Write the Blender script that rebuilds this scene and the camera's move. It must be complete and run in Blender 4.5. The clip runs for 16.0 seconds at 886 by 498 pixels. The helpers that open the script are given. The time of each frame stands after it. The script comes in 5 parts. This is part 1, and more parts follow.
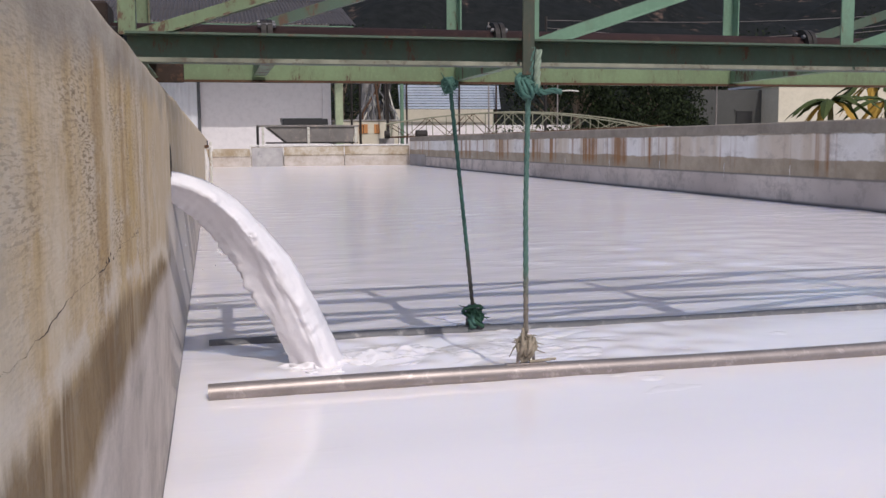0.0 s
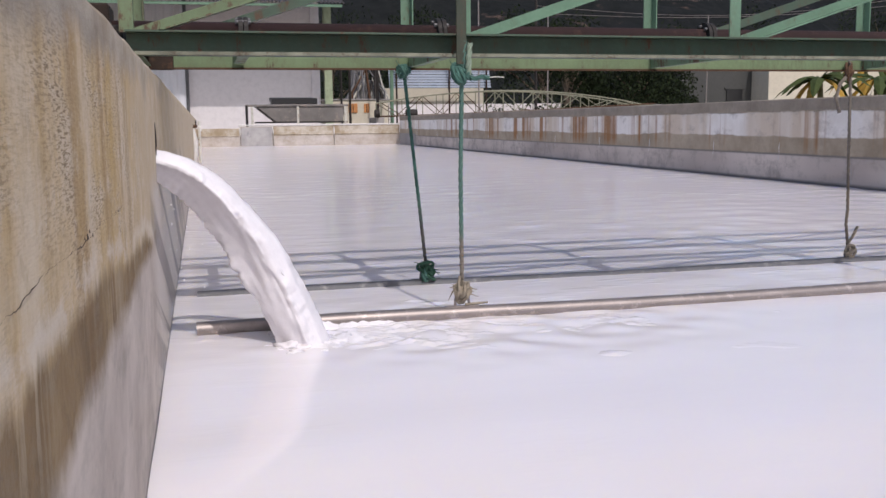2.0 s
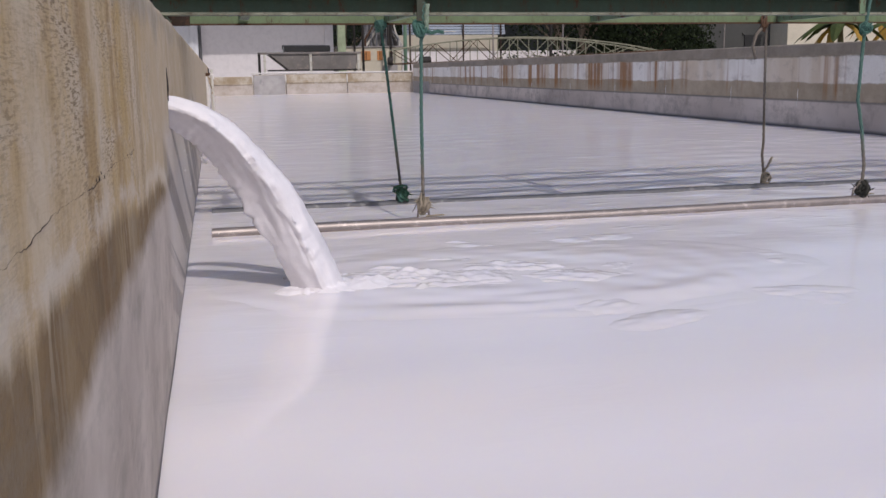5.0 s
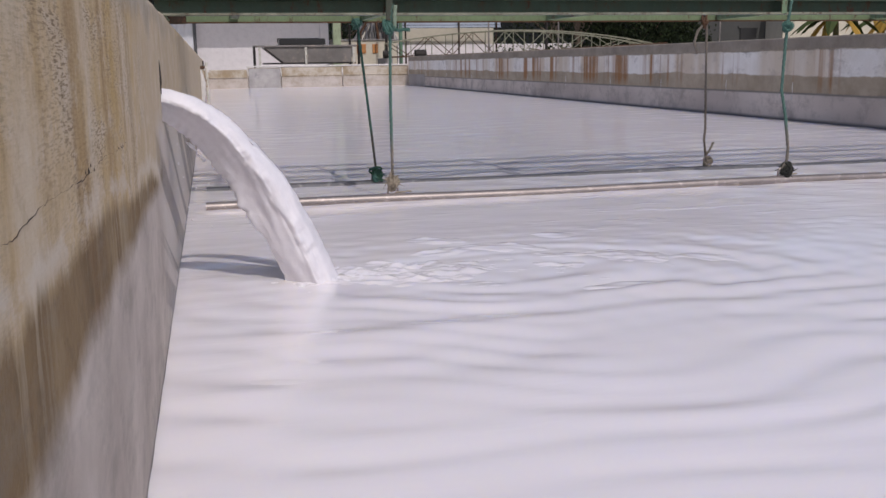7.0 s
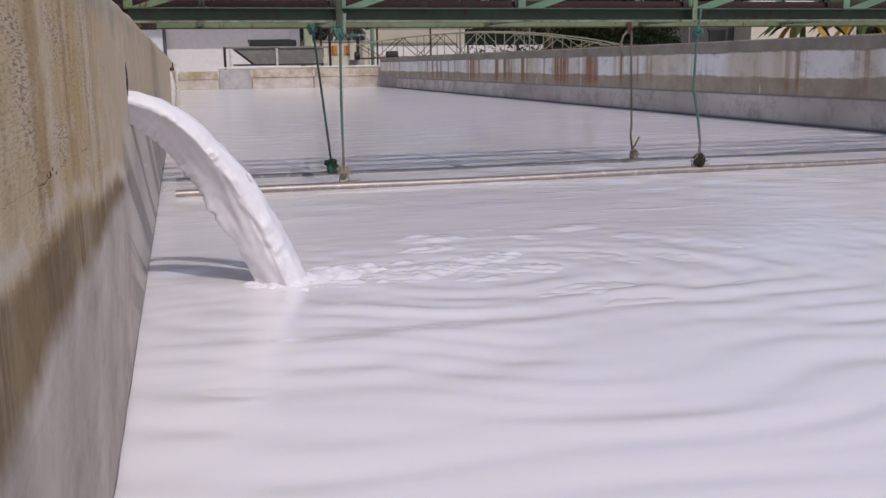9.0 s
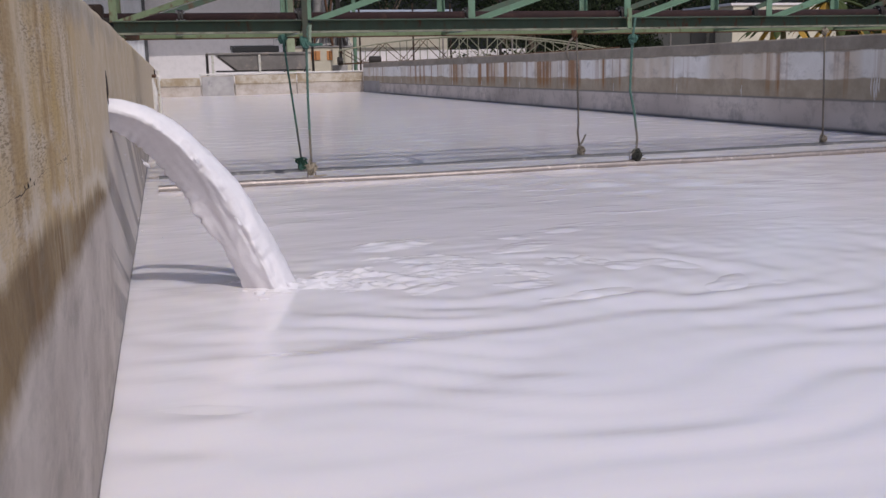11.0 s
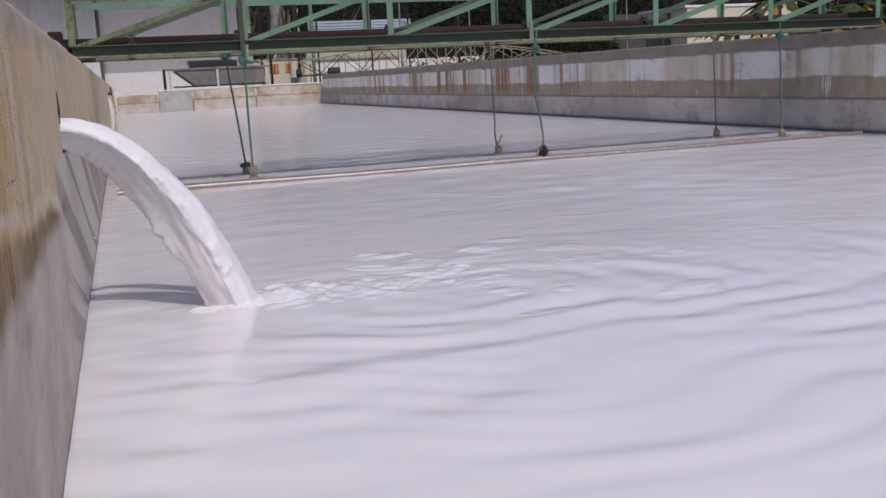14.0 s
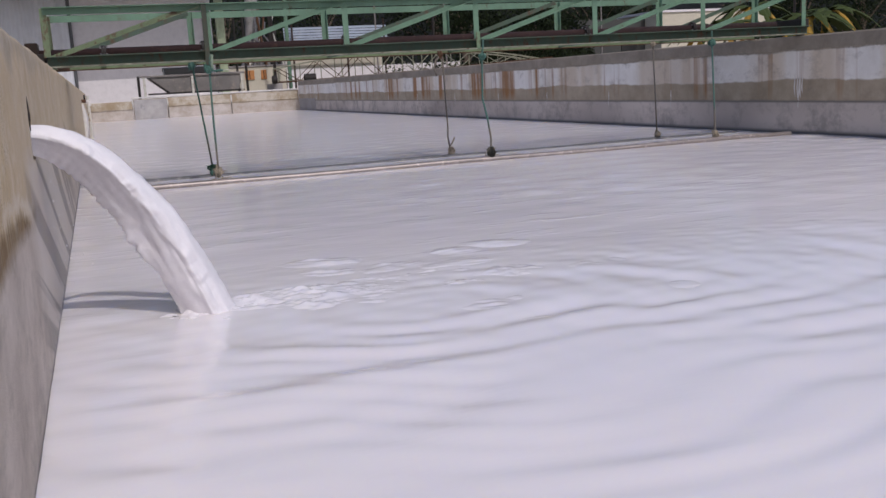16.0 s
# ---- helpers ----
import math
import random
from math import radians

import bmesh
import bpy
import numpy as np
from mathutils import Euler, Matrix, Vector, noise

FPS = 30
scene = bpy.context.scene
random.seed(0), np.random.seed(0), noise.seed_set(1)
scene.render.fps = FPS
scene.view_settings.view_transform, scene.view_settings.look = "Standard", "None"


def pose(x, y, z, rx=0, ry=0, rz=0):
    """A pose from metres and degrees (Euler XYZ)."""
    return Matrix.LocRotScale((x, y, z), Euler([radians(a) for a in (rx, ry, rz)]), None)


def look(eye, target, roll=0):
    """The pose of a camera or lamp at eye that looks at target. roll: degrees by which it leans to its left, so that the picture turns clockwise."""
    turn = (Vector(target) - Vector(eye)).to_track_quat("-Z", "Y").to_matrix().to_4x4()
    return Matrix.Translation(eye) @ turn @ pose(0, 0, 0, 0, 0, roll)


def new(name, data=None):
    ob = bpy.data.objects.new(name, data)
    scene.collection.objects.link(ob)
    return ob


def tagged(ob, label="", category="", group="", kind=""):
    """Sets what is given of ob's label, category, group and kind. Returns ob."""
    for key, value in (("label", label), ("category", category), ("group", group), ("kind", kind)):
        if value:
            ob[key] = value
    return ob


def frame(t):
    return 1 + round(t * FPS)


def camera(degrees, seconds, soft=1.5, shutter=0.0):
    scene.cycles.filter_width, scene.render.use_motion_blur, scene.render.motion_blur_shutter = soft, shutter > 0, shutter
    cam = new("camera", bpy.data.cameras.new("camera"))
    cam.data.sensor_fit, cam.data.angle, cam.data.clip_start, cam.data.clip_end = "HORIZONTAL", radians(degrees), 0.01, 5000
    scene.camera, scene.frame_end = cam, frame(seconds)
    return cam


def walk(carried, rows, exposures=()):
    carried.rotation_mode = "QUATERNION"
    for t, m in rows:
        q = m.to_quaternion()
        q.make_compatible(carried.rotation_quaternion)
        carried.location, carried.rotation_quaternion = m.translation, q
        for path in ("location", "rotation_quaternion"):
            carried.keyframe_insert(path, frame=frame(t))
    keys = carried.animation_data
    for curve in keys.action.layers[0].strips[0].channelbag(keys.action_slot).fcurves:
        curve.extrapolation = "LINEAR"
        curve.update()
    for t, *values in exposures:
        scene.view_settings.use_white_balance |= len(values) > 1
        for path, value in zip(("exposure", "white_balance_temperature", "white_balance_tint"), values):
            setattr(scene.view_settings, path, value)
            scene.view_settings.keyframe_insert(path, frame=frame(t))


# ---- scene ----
cam = camera(49.9, 16.0)
PATH = [
    (0, (0.135, 0.127, 0.817), (0.601, 2.059, 0.596), -0.4),
    (0.5, (0.136, 0.126, 0.813), (0.609, 2.057, 0.591), -0.4),
    (1, (0.14, 0.117, 0.811), (0.621, 2.043, 0.567), -0.5),
    (1.5, (0.148, 0.127, 0.811), (0.633, 2.05, 0.558), -0.6),
    (2, (0.148, 0.129, 0.811), (0.631, 2.052, 0.547), -0.6),
    (2.5, (0.147, 0.135, 0.809), (0.625, 2.056, 0.528), -0.6),
    (3, (0.149, 0.134, 0.807), (0.628, 2.053, 0.511), -0.7),
    (3.5, (0.149, 0.139, 0.804), (0.629, 2.055, 0.486), -0.6),
    (4, (0.152, 0.128, 0.802), (0.623, 2.042, 0.463), -0.6),
    (4.5, (0.15, 0.141, 0.799), (0.605, 2.056, 0.443), -0.7),
    (6.8, (0.155, 0.14, 0.799), (0.599, 2.051, 0.41), -0.9),
    (7, (0.157, 0.138, 0.798), (0.614, 2.047, 0.415), -0.8),
    (7.5, (0.159, 0.134, 0.799), (0.634, 2.04, 0.419), -0.7),
    (8, (0.161, 0.136, 0.799), (0.654, 2.038, 0.421), -0.7),
    (8.5, (0.164, 0.134, 0.798), (0.667, 2.033, 0.42), -0.8),
    (9, (0.167, 0.123, 0.8), (0.679, 2.018, 0.419), -0.8),
    (11.5, (0.175, 0.123, 0.803), (0.728, 2.009, 0.433), -1.5),
    (12, (0.178, 0.126, 0.801), (0.744, 2.009, 0.433), -1.7),
    (12.5, (0.179, 0.128, 0.802), (0.757, 2.008, 0.436), -1.9),
    (13, (0.183, 0.123, 0.805), (0.774, 1.999, 0.443), -2.2),
    (13.5, (0.187, 0.115, 0.804), (0.788, 1.988, 0.444), -2.6),
    (14, (0.189, 0.114, 0.804), (0.801, 1.984, 0.446), -2.9),
    (14.5, (0.189, 0.119, 0.805), (0.812, 1.986, 0.447), -3.0),
    (15, (0.189, 0.105, 0.802), (0.823, 1.968, 0.449), -3.1),
    (15.5, (0.199, 0.116, 0.809), (0.843, 1.977, 0.456), -3.1),
    (16, (0.197, 0.105, 0.799), (0.854, 1.962, 0.45), -3.2),
]
EXPOSURES = [(0.0, 0.0, 6350, 14.0), (2.0, 0.01, 6350, 14.5), (3.0, 0.01, 6350, 14.5), (4.0, -0.18, 6340, 15.0), (4.7, -0.27, 6340, 15.0), (7.0, -0.31, 6330, 15.0), (11.5, -0.33, 6280, 15.0), (16.0, -0.37, 6220, 15.0)]
walk(cam, [(t, look(eye, target, roll)) for t, eye, target, roll in PATH], EXPOSURES)

# ---- light ----
SUN_FROM = Vector((0.136, -0.82, 1.0)).normalized()
world = bpy.data.worlds.new("sky")
scene.world = world
world.use_nodes = True
wn = world.node_tree
sky = wn.nodes.new("ShaderNodeTexSky")
sky.sky_type = 'NISHITA'
sky.sun_disc = False
sky.sun_elevation = math.asin(SUN_FROM.z)
sky.sun_rotation = math.atan2(SUN_FROM.x, SUN_FROM.y)
sky.air_density, sky.dust_density, sky.ozone_density = 1.0, 3.0, 1.0
wn.links.new(sky.outputs[0], wn.nodes["Background"].inputs[0])
wn.nodes["Background"].inputs[1].default_value = 0.126
sun_data = bpy.data.lights.new("sun", 'SUN')
sun_data.energy, sun_data.angle, sun_data.color = 2.1, radians(0.55), (1.0, 0.95, 0.88)
sun = new("sun", sun_data)
sun.matrix_world = look(SUN_FROM * 30, (0, 0, 0))

# ---- materials ----
rng = random.Random(7)


class Mat:
    """A small builder for node materials."""

    def __init__(self, name, rough=0.7, metal=0.0, spec=0.5):
        self.m = bpy.data.materials.new(name)
        self.m.use_nodes = True
        self.t = self.m.node_tree
        self.b = self.t.nodes["Principled BSDF"]
        self.b.inputs["Roughness"].default_value = rough
        self.b.inputs["Metallic"].default_value = metal
        self.b.inputs["Specular IOR Level"].default_value = spec
        self._pos = None

    def node(self, kind, **inputs):
        n = self.t.nodes.new(kind)
        for k, v in inputs.items():
            self.put(v, n.inputs[k.replace("_", " ")])
        return n

    def put(self, v, socket):
        if isinstance(v, bpy.types.NodeSocket):
            self.t.links.new(v, socket)
        else:
            socket.default_value = v

    def pos(self, sx=1, sy=1, sz=1, local=False, tilt=0.0):
        if local:
            src = self.node("ShaderNodeTexCoord").outputs["Object"]
        else:
            src = self.node("ShaderNodeNewGeometry").outputs["Position"]
        n = self.node("ShaderNodeMapping", Vector=src)
        n.inputs["Scale"].default_value = (sx, sy, sz)
        n.inputs["Rotation"].default_value = (radians(tilt), 0, 0)
        if tilt:
            n.vector_type = 'TEXTURE'
            n.inputs["Scale"].default_value = (1 / sx, 1 / sy, 1 / sz)
        return n.outputs[0]

    def noise(self, vec, scale=1.0, detail=4.0, rough=0.6):
        n = self.node("ShaderNodeTexNoise", Vector=vec, Scale=scale, Detail=detail, Roughness=rough)
        return n.outputs["Fac"]

    def ramp(self, fac, lo, hi):
        n = self.node("ShaderNodeMapRange", Value=fac)
        n.inputs["From Min"].default_value, n.inputs["From Max"].default_value = lo, hi
        return n.outputs[0]

    def mix(self, fac, a, b):
        n = self.t.nodes.new("ShaderNodeMix")
        n.data_type = 'RGBA'
        self.put(fac, n.inputs[0])
        self.put(a if isinstance(a, bpy.types.NodeSocket) else (*a, 1), n.inputs[6])
        self.put(b if isinstance(b, bpy.types.NodeSocket) else (*b, 1), n.inputs[7])
        return n.outputs[2]

    def calc(self, op, a, b=0.0):
        n = self.t.nodes.new("ShaderNodeMath")
        n.operation = op
        self.put(a, n.inputs[0])
        self.put(b, n.inputs[1])
        return n.outputs[0]

    def axis(self, which, local=False):
        n = self.node("ShaderNodeSeparateXYZ", Vector=self.pos(local=local))
        return n.outputs["XYZ".index(which)]

    def colour(self, v):
        self.put(v if isinstance(v, bpy.types.NodeSocket) else (*v, 1), self.b.inputs["Base Color"])
        return self

    def bump(self, height, strength=0.4, dist=0.01):
        n = self.node("ShaderNodeBump", Height=height)
        n.inputs["Strength"].default_value, n.inputs["Distance"].default_value = strength, dist
        self.t.links.new(n.outputs[0], self.b.inputs["Normal"])
        return self

    def rough(self, v):
        self.put(v, self.b.inputs["Roughness"])
        return self


def simple(name, col, rough=0.7, metal=0.0, var=0.25, scale=6.0, dirt=None, bump=0.2, local=True):
    """Plain surface with two scales of variation and optional dirt."""
    k = Mat(name, rough, metal)
    p = k.pos(local=local)
    big, fine = k.noise(p, scale, 3), k.noise(p, scale * 9, 4)
    dark = tuple(c * (1 - var) for c in col)
    c = k.mix(k.ramp(big, 0.3, 0.7), dark, col)
    c = k.mix(k.calc('MULTIPLY', k.ramp(fine, 0.45, 0.75), 0.5), c, tuple(x * 0.75 for x in col))
    if dirt:
        c = k.mix(k.ramp(k.noise(p, scale * 2.3, 5, 0.7), 0.55, 0.68), c, dirt)
    k.colour(c)
    if bump:
        k.bump(fine, bump, 0.004)
    return k.m


def liquid_material():
    """Milky suspension: light enters it a little way, so shade on it stays pale."""
    k = Mat("starch_milk", 0.12, 0.0, 0.36)
    cloud = k.noise(k.pos(0.25, 0.6, 1), 1.2, 3)
    k.colour(k.mix(k.ramp(cloud, 0.3, 0.7), (0.775, 0.742, 0.775), (0.835, 0.805, 0.835)))
    ruffle = k.ramp(k.axis("Y"), 3.5, 5.2)
    a = k.noise(k.pos(0.7, 1.0, 1.0), 4.5, 3, 0.5)
    dash = k.ramp(k.noise(k.pos(1.3, 3.4, 1), 1.9, 3, 0.55), 0.54, 0.74)
    gate = k.ramp(k.noise(k.pos(0.5, 0.5, 1), 1.0, 2), 0.40, 0.62)
    fine = k.noise(k.pos(0.55, 1.5, 1), 11.0, 3, 0.6)
    a = k.calc('ADD', a, k.calc('MULTIPLY', k.calc('MULTIPLY', fine, k.ramp(k.noise(k.pos(0.6, 1.0, 1), 1.3, 3), 0.40, 0.62)), 0.55))
    relief = k.calc('ADD', a, k.calc('MULTIPLY', k.calc('MULTIPLY', dash, gate), 1.3))
    k.bump(k.calc('MULTIPLY', relief, k.calc('ADD', k.calc('MULTIPLY', ruffle, 0.85), 0.15)), 0.36, 0.010)
    k.b.inputs["Subsurface Weight"].default_value = 0.5
    k.b.inputs["Subsurface Radius"].default_value = (0.020, 0.022, 0.030)
    k.b.inputs["Subsurface Scale"].default_value = 1.0
    return k.m


def foam_material():
    k = Mat("starch_foam", 0.42, 0.0, 0.3)
    f = k.noise(k.pos(local=True), 24.0, 5, 0.65)
    k.colour(k.mix(k.ramp(f, 0.3, 0.7), (0.74, 0.72, 0.755), (0.80, 0.78, 0.815)))
    k.bump(k.calc('ADD', f, k.calc('MULTIPLY', k.noise(k.pos(60, 60, 60, local=True), 1.0, 3), 0.5)), 0.22, 0.008)
    k.b.inputs["Subsurface Weight"].default_value = 0.22
    k.b.inputs["Subsurface Radius"].default_value = (0.018, 0.018, 0.018)
    return k.m


def left_wall_material():
    """Old stained concrete: grey coping, tan and golden stains, brown damp band, grey foot, wet below the spout."""
    k = Mat("stained_concrete", 0.8)
    z, y = k.axis("Z"), k.axis("Y")
    mid = lambda v, amp: k.calc('MULTIPLY', k.calc('SUBTRACT', v, 0.5), amp)
    mul = lambda a, b: k.calc('MULTIPLY', a, b)
    add = lambda a, b: k.calc('ADD', a, b)
    bend = k.noise(k.pos(), 7.0, 5, 0.65)

    def runs(sy, sz, shift, amp=0.12, detail=5, rough=0.62):
        """Stains that run down the wall, bent and broken."""
        v = k.node("ShaderNodeCombineXYZ", X=shift, Y=mul(add(y, mid(bend, amp)), sy), Z=mul(z, sz))
        return k.noise(v.outputs[0], 1.0, detail, rough)

    blotch = k.noise(k.pos(1, 1, 2.4), 4.5, 6, 0.68)
    cloud = k.noise(k.pos(1, 1.2, 1.6), 3.0, 5, 0.6)
    wob = k.noise(k.pos(1, 1.0, 0.6), 1.6, 5, 0.65)
    fleck = k.noise(k.pos(1, 26, 230), 1.2, 3, 0.7)
    pit = k.noise(k.pos(1, 0.7, 3.0), 26.0, 4, 0.75)
    fine = k.noise(k.pos(), 60.0, 5, 0.7)
    gold, rust, soot, thin = runs(4.2, 0.7, 3.0, 0.14, 5, 0.6), runs(8.0, 0.7, 11.0, 0.08, 5, 0.6), runs(3.6, 1.4, 23.0, 0.22, 5, 0.58), runs(22.0, 1.2, 37.0, 0.05)
    tan = k.mix(k.ramp(add(mul(gold, 0.6), mul(cloud, 0.4)), 0.40, 0.60), (0.64, 0.525, 0.365), (0.53, 0.36, 0.145))
    tan = k.mix(mul(mul(k.ramp(rust, 0.50, 0.68), add(0.72, mul(k.ramp(fleck, 0.44, 0.58), 0.28))), 0.8), tan, (0.29, 0.165, 0.05))
    tan = k.mix(mul(k.ramp(blotch, 0.50, 0.68), 0.6), tan, (0.63, 0.56, 0.45))
    grit = k.noise(k.pos(1, 1, 1), 17.0, 6, 0.75)
    tan = k.mix(mul(k.ramp(grit, 0.50, 0.66), 0.45), tan, (0.36, 0.25, 0.12))
    tan = k.mix(mul(k.ramp(grit, 0.46, 0.34), 0.4), tan, (0.70, 0.63, 0.52))
    scar = mul(mul(k.ramp(fleck, 0.50, 0.57), k.ramp(blotch, 0.34, 0.60)), k.ramp(soot, 0.42, 0.58))
    tan = k.mix(mul(scar, 0.8), tan, (0.17, 0.10, 0.04))
    tan = k.mix(mul(k.ramp(pit, 0.60, 0.72), 0.2), tan, (0.27, 0.19, 0.10))
    tan = k.mix(mul(k.ramp(add(y, mid(cloud, 0.5)), 0.95, 0.75), 0.5), tan, (0.60, 0.54, 0.44))
    plain = k.mix(k.ramp(add(mul(blotch, 0.5), mul(gold, 0.5)), 0.38, 0.62), (0.52, 0.40, 0.25), (0.66, 0.56, 0.42))
    tan = k.mix(mul(k.ramp(add(y, mid(cloud, 1.4)), 2.2, 2.9), 0.72), tan, plain)
    damp = k.mix(k.ramp(add(mul(gold, 0.55), mul(cloud, 0.45)), 0.38, 0.62), (0.170, 0.100, 0.036), (0.325, 0.222, 0.105))
    damp = k.mix(mul(k.ramp(rust, 0.52, 0.66), 0.6), damp, (0.17, 0.085, 0.02))
    damp = k.mix(mul(mul(k.ramp(thin, 0.54, 0.62), k.ramp(z, 0.42, 0.60)), 0.45), damp, (0.56, 0.48, 0.35))
    damp = k.mix(mul(k.ramp(blotch, 0.50, 0.68), 0.55), damp, (0.25, 0.205, 0.145))
    damp = k.mix(mul(k.ramp(grit, 0.50, 0.66), 0.4), damp, (0.10, 0.065, 0.028))
    damp = k.mix(mul(k.ramp(gold, 0.55, 0.66), 0.4), damp, (0.40, 0.325, 0.225))
    damp = k.mix(mul(k.ramp(soot, 0.55, 0.64), 0.4), damp, (0.12, 0.075, 0.03))
    foot = k.mix(k.ramp(cloud, 0.35, 0.65), (0.45, 0.378, 0.318), (0.62, 0.54, 0.47))
    foot = k.mix(mul(k.ramp(blotch, 0.50, 0.66), 0.5), foot, (0.29, 0.25, 0.205))
    grey = k.mix(k.ramp(blotch, 0.35, 0.65), (0.25, 0.21, 0.165), (0.42, 0.37, 0.30))
    slope = add(z, mul(k.calc('SUBTRACT', y, 1.0), 0.05))
    zd = add(slope, add(mid(wob, 0.13), add(mid(soot, 0.06), add(mid(thin, 0.05), mid(grit, 0.05)))))
    zf = add(z, add(mid(wob, 0.13), add(mid(blotch, 0.04), mid(grit, 0.03))))
    c = k.mix(k.ramp(zf, 0.44, 0.49), foot, damp)
    c = k.mix(k.ramp(zd, 0.585, 0.615), c, tan)
    scrape = mul(k.ramp(k.calc('ABSOLUTE', k.calc('SUBTRACT', zd, 0.63)), 0.03, 0.0), k.ramp(blotch, 0.42, 0.52))
    c = k.mix(mul(scrape, 0.75), c, (0.68, 0.60, 0.49))
    c = k.mix(mul(mul(k.ramp(add(z, add(mid(wob, 0.12), mid(soot, 0.16))), 0.90, 0.95), k.ramp(y, 6.0, 1.5)), 0.9), c, grey)
    ys = add(y, add(mid(wob, 0.5), mid(soot, 0.3)))
    spout = mul(mul(k.ramp(ys, 2.95, 3.25), k.ramp(ys, 9.0, 5.0)), k.ramp(add(z, mid(soot, 0.06)), 0.68, 0.60))
    fall = k.node("ShaderNodeCombineXYZ", X=51.0, Y=mul(add(y, mul(z, 3.0)), 1.6), Z=mul(z, 0.4))
    drips = k.noise(fall.outputs[0], 1.0, 4, 0.6)
    wet = k.mix(k.ramp(drips, 0.46, 0.51), (0.14, 0.115, 0.095), (0.56, 0.50, 0.44))
    c = k.mix(mul(spout, 0.8), c, wet)
    k.colour(k.mix(k.ramp(add(z, mid(blotch, 0.02)), 0.030, 0.008), c, (0.14, 0.12, 0.12)))
    k.bump(add(mul(fine, 0.5), add(blotch, mul(fleck, 0.18))), 0.55, 0.012)
    k.rough(k.calc('SUBTRACT', 0.85, mul(spout, 0.5)))
    return k.m


def right_wall_material():
    """White lime band with rust runs, brown damp band, pale grey foot."""
    k = Mat("limed_concrete", 0.8)
    z, y = k.axis("Z"), k.axis("Y")
    mid = lambda v, amp: k.calc('MULTIPLY', k.calc('SUBTRACT', v, 0.5), amp)
    wob = k.noise(k.pos(1, 0.6, 0.4), 1.2, 5, 0.65)
    blotch = k.noise(k.pos(), 1.7, 7, 0.72)
    patch = k.noise(k.pos(1, 0.35, 0.8), 1.3, 3, 0.5)
    run = k.noise(k.pos(1, 3.4, 0.09), 1.0, 4, 0.6)
    run2 = k.noise(k.pos(1, 1.5, 0.05), 1.0, 2, 0.5)
    fine = k.noise(k.pos(), 30.0, 5, 0.7)
    white = k.mix(k.ramp(blotch, 0.3, 0.7), (0.70, 0.66, 0.60), (0.88, 0.85, 0.82))
    white = k.mix(k.calc('MULTIPLY', k.ramp(run2, 0.47, 0.62), 0.7), white, (0.55, 0.44, 0.31))
    white = k.mix(k.calc('MULTIPLY', k.ramp(blotch, 0.62, 0.70), 0.6), white, (0.30, 0.27, 0.25))
    brown = k.mix(k.ramp(blotch, 0.3, 0.7), (0.29, 0.235, 0.165), (0.48, 0.40, 0.30))
    foot = k.mix(k.ramp(patch, 0.35, 0.65), (0.40, 0.345, 0.31), (0.62, 0.55, 0.50))
    foot = k.mix(k.calc('MULTIPLY', k.ramp(blotch, 0.50, 0.62), 0.65), foot, (0.27, 0.235, 0.21))
    cope = k.mix(k.ramp(blotch, 0.3, 0.7), (0.19, 0.16, 0.125), (0.36, 0.31, 0.25))
    zz = k.calc('ADD', z, k.calc('ADD', mid(wob, 0.16), mid(fine, 0.02)))
    c = k.mix(k.ramp(zz, 0.57, 0.59), brown, white)
    band = k.ramp(k.calc('ABSOLUTE', k.calc('SUBTRACT', y, 20.0)), 12.0, 4.0)
    cut = k.calc('ADD', run, k.calc('MULTIPLY', band, 0.085))
    rust = k.calc('MULTIPLY', k.ramp(k.calc('ADD', z, mid(run, 0.5)), 0.36, 0.55), k.ramp(k.calc('ADD', cut, mid(blotch, 0.12)), 0.575, 0.69))
    c = k.mix(k.calc('MULTIPLY', rust, 0.92), c, k.mix(blotch, (0.40, 0.19, 0.055), (0.17, 0.068, 0.020)))
    # pale foot, topped by a dark line painted as the ledge's shadow
    c = k.mix(k.ramp(k.calc('ADD', z, mid(blotch, 0.03)), 0.375, 0.355), c, k.mix(k.ramp(z, 0.33, 0.35), foot, (0.22, 0.195, 0.175)))
    c = k.mix(k.ramp(k.calc('ADD', z, k.calc('ADD', mid(blotch, 0.10), mid(fine, 0.04))), 0.885, 0.905), c, cope)
    c = k.mix(k.ramp(z, 0.05, 0.012), c, (0.12, 0.11, 0.11))
    smudge = k.noise(k.pos(1, 1.3, 2.2), 1.6, 6, 0.75)
    k.colour(k.mix(k.calc('MULTIPLY', k.ramp(smudge, 0.52, 0.68), 0.42), c, (0.20, 0.165, 0.135)))
    k.bump(k.calc('ADD', fine, blotch), 0.5, 0.012)
    return k.m


def far_wall_material():
    k = Mat("old_concrete", 0.8)
    z = k.axis("Z")
    blotch = k.noise(k.pos(), 1.7, 7, 0.75)
    zz = k.calc('ADD', z, k.calc('MULTIPLY', k.calc('SUBTRACT', blotch, 0.5), 0.12))
    hi = k.mix(k.ramp(blotch, 0.40, 0.60), (0.30, 0.235, 0.15), (0.50, 0.45, 0.38))
    lo = k.mix(k.ramp(blotch, 0.38, 0.62), (0.36, 0.31, 0.26), (0.50, 0.455, 0.42))
    k.colour(k.mix(k.ramp(zz, 0.34, 0.40), lo, hi))
    k.bump(blotch, 0.4, 0.02)
    return k.m


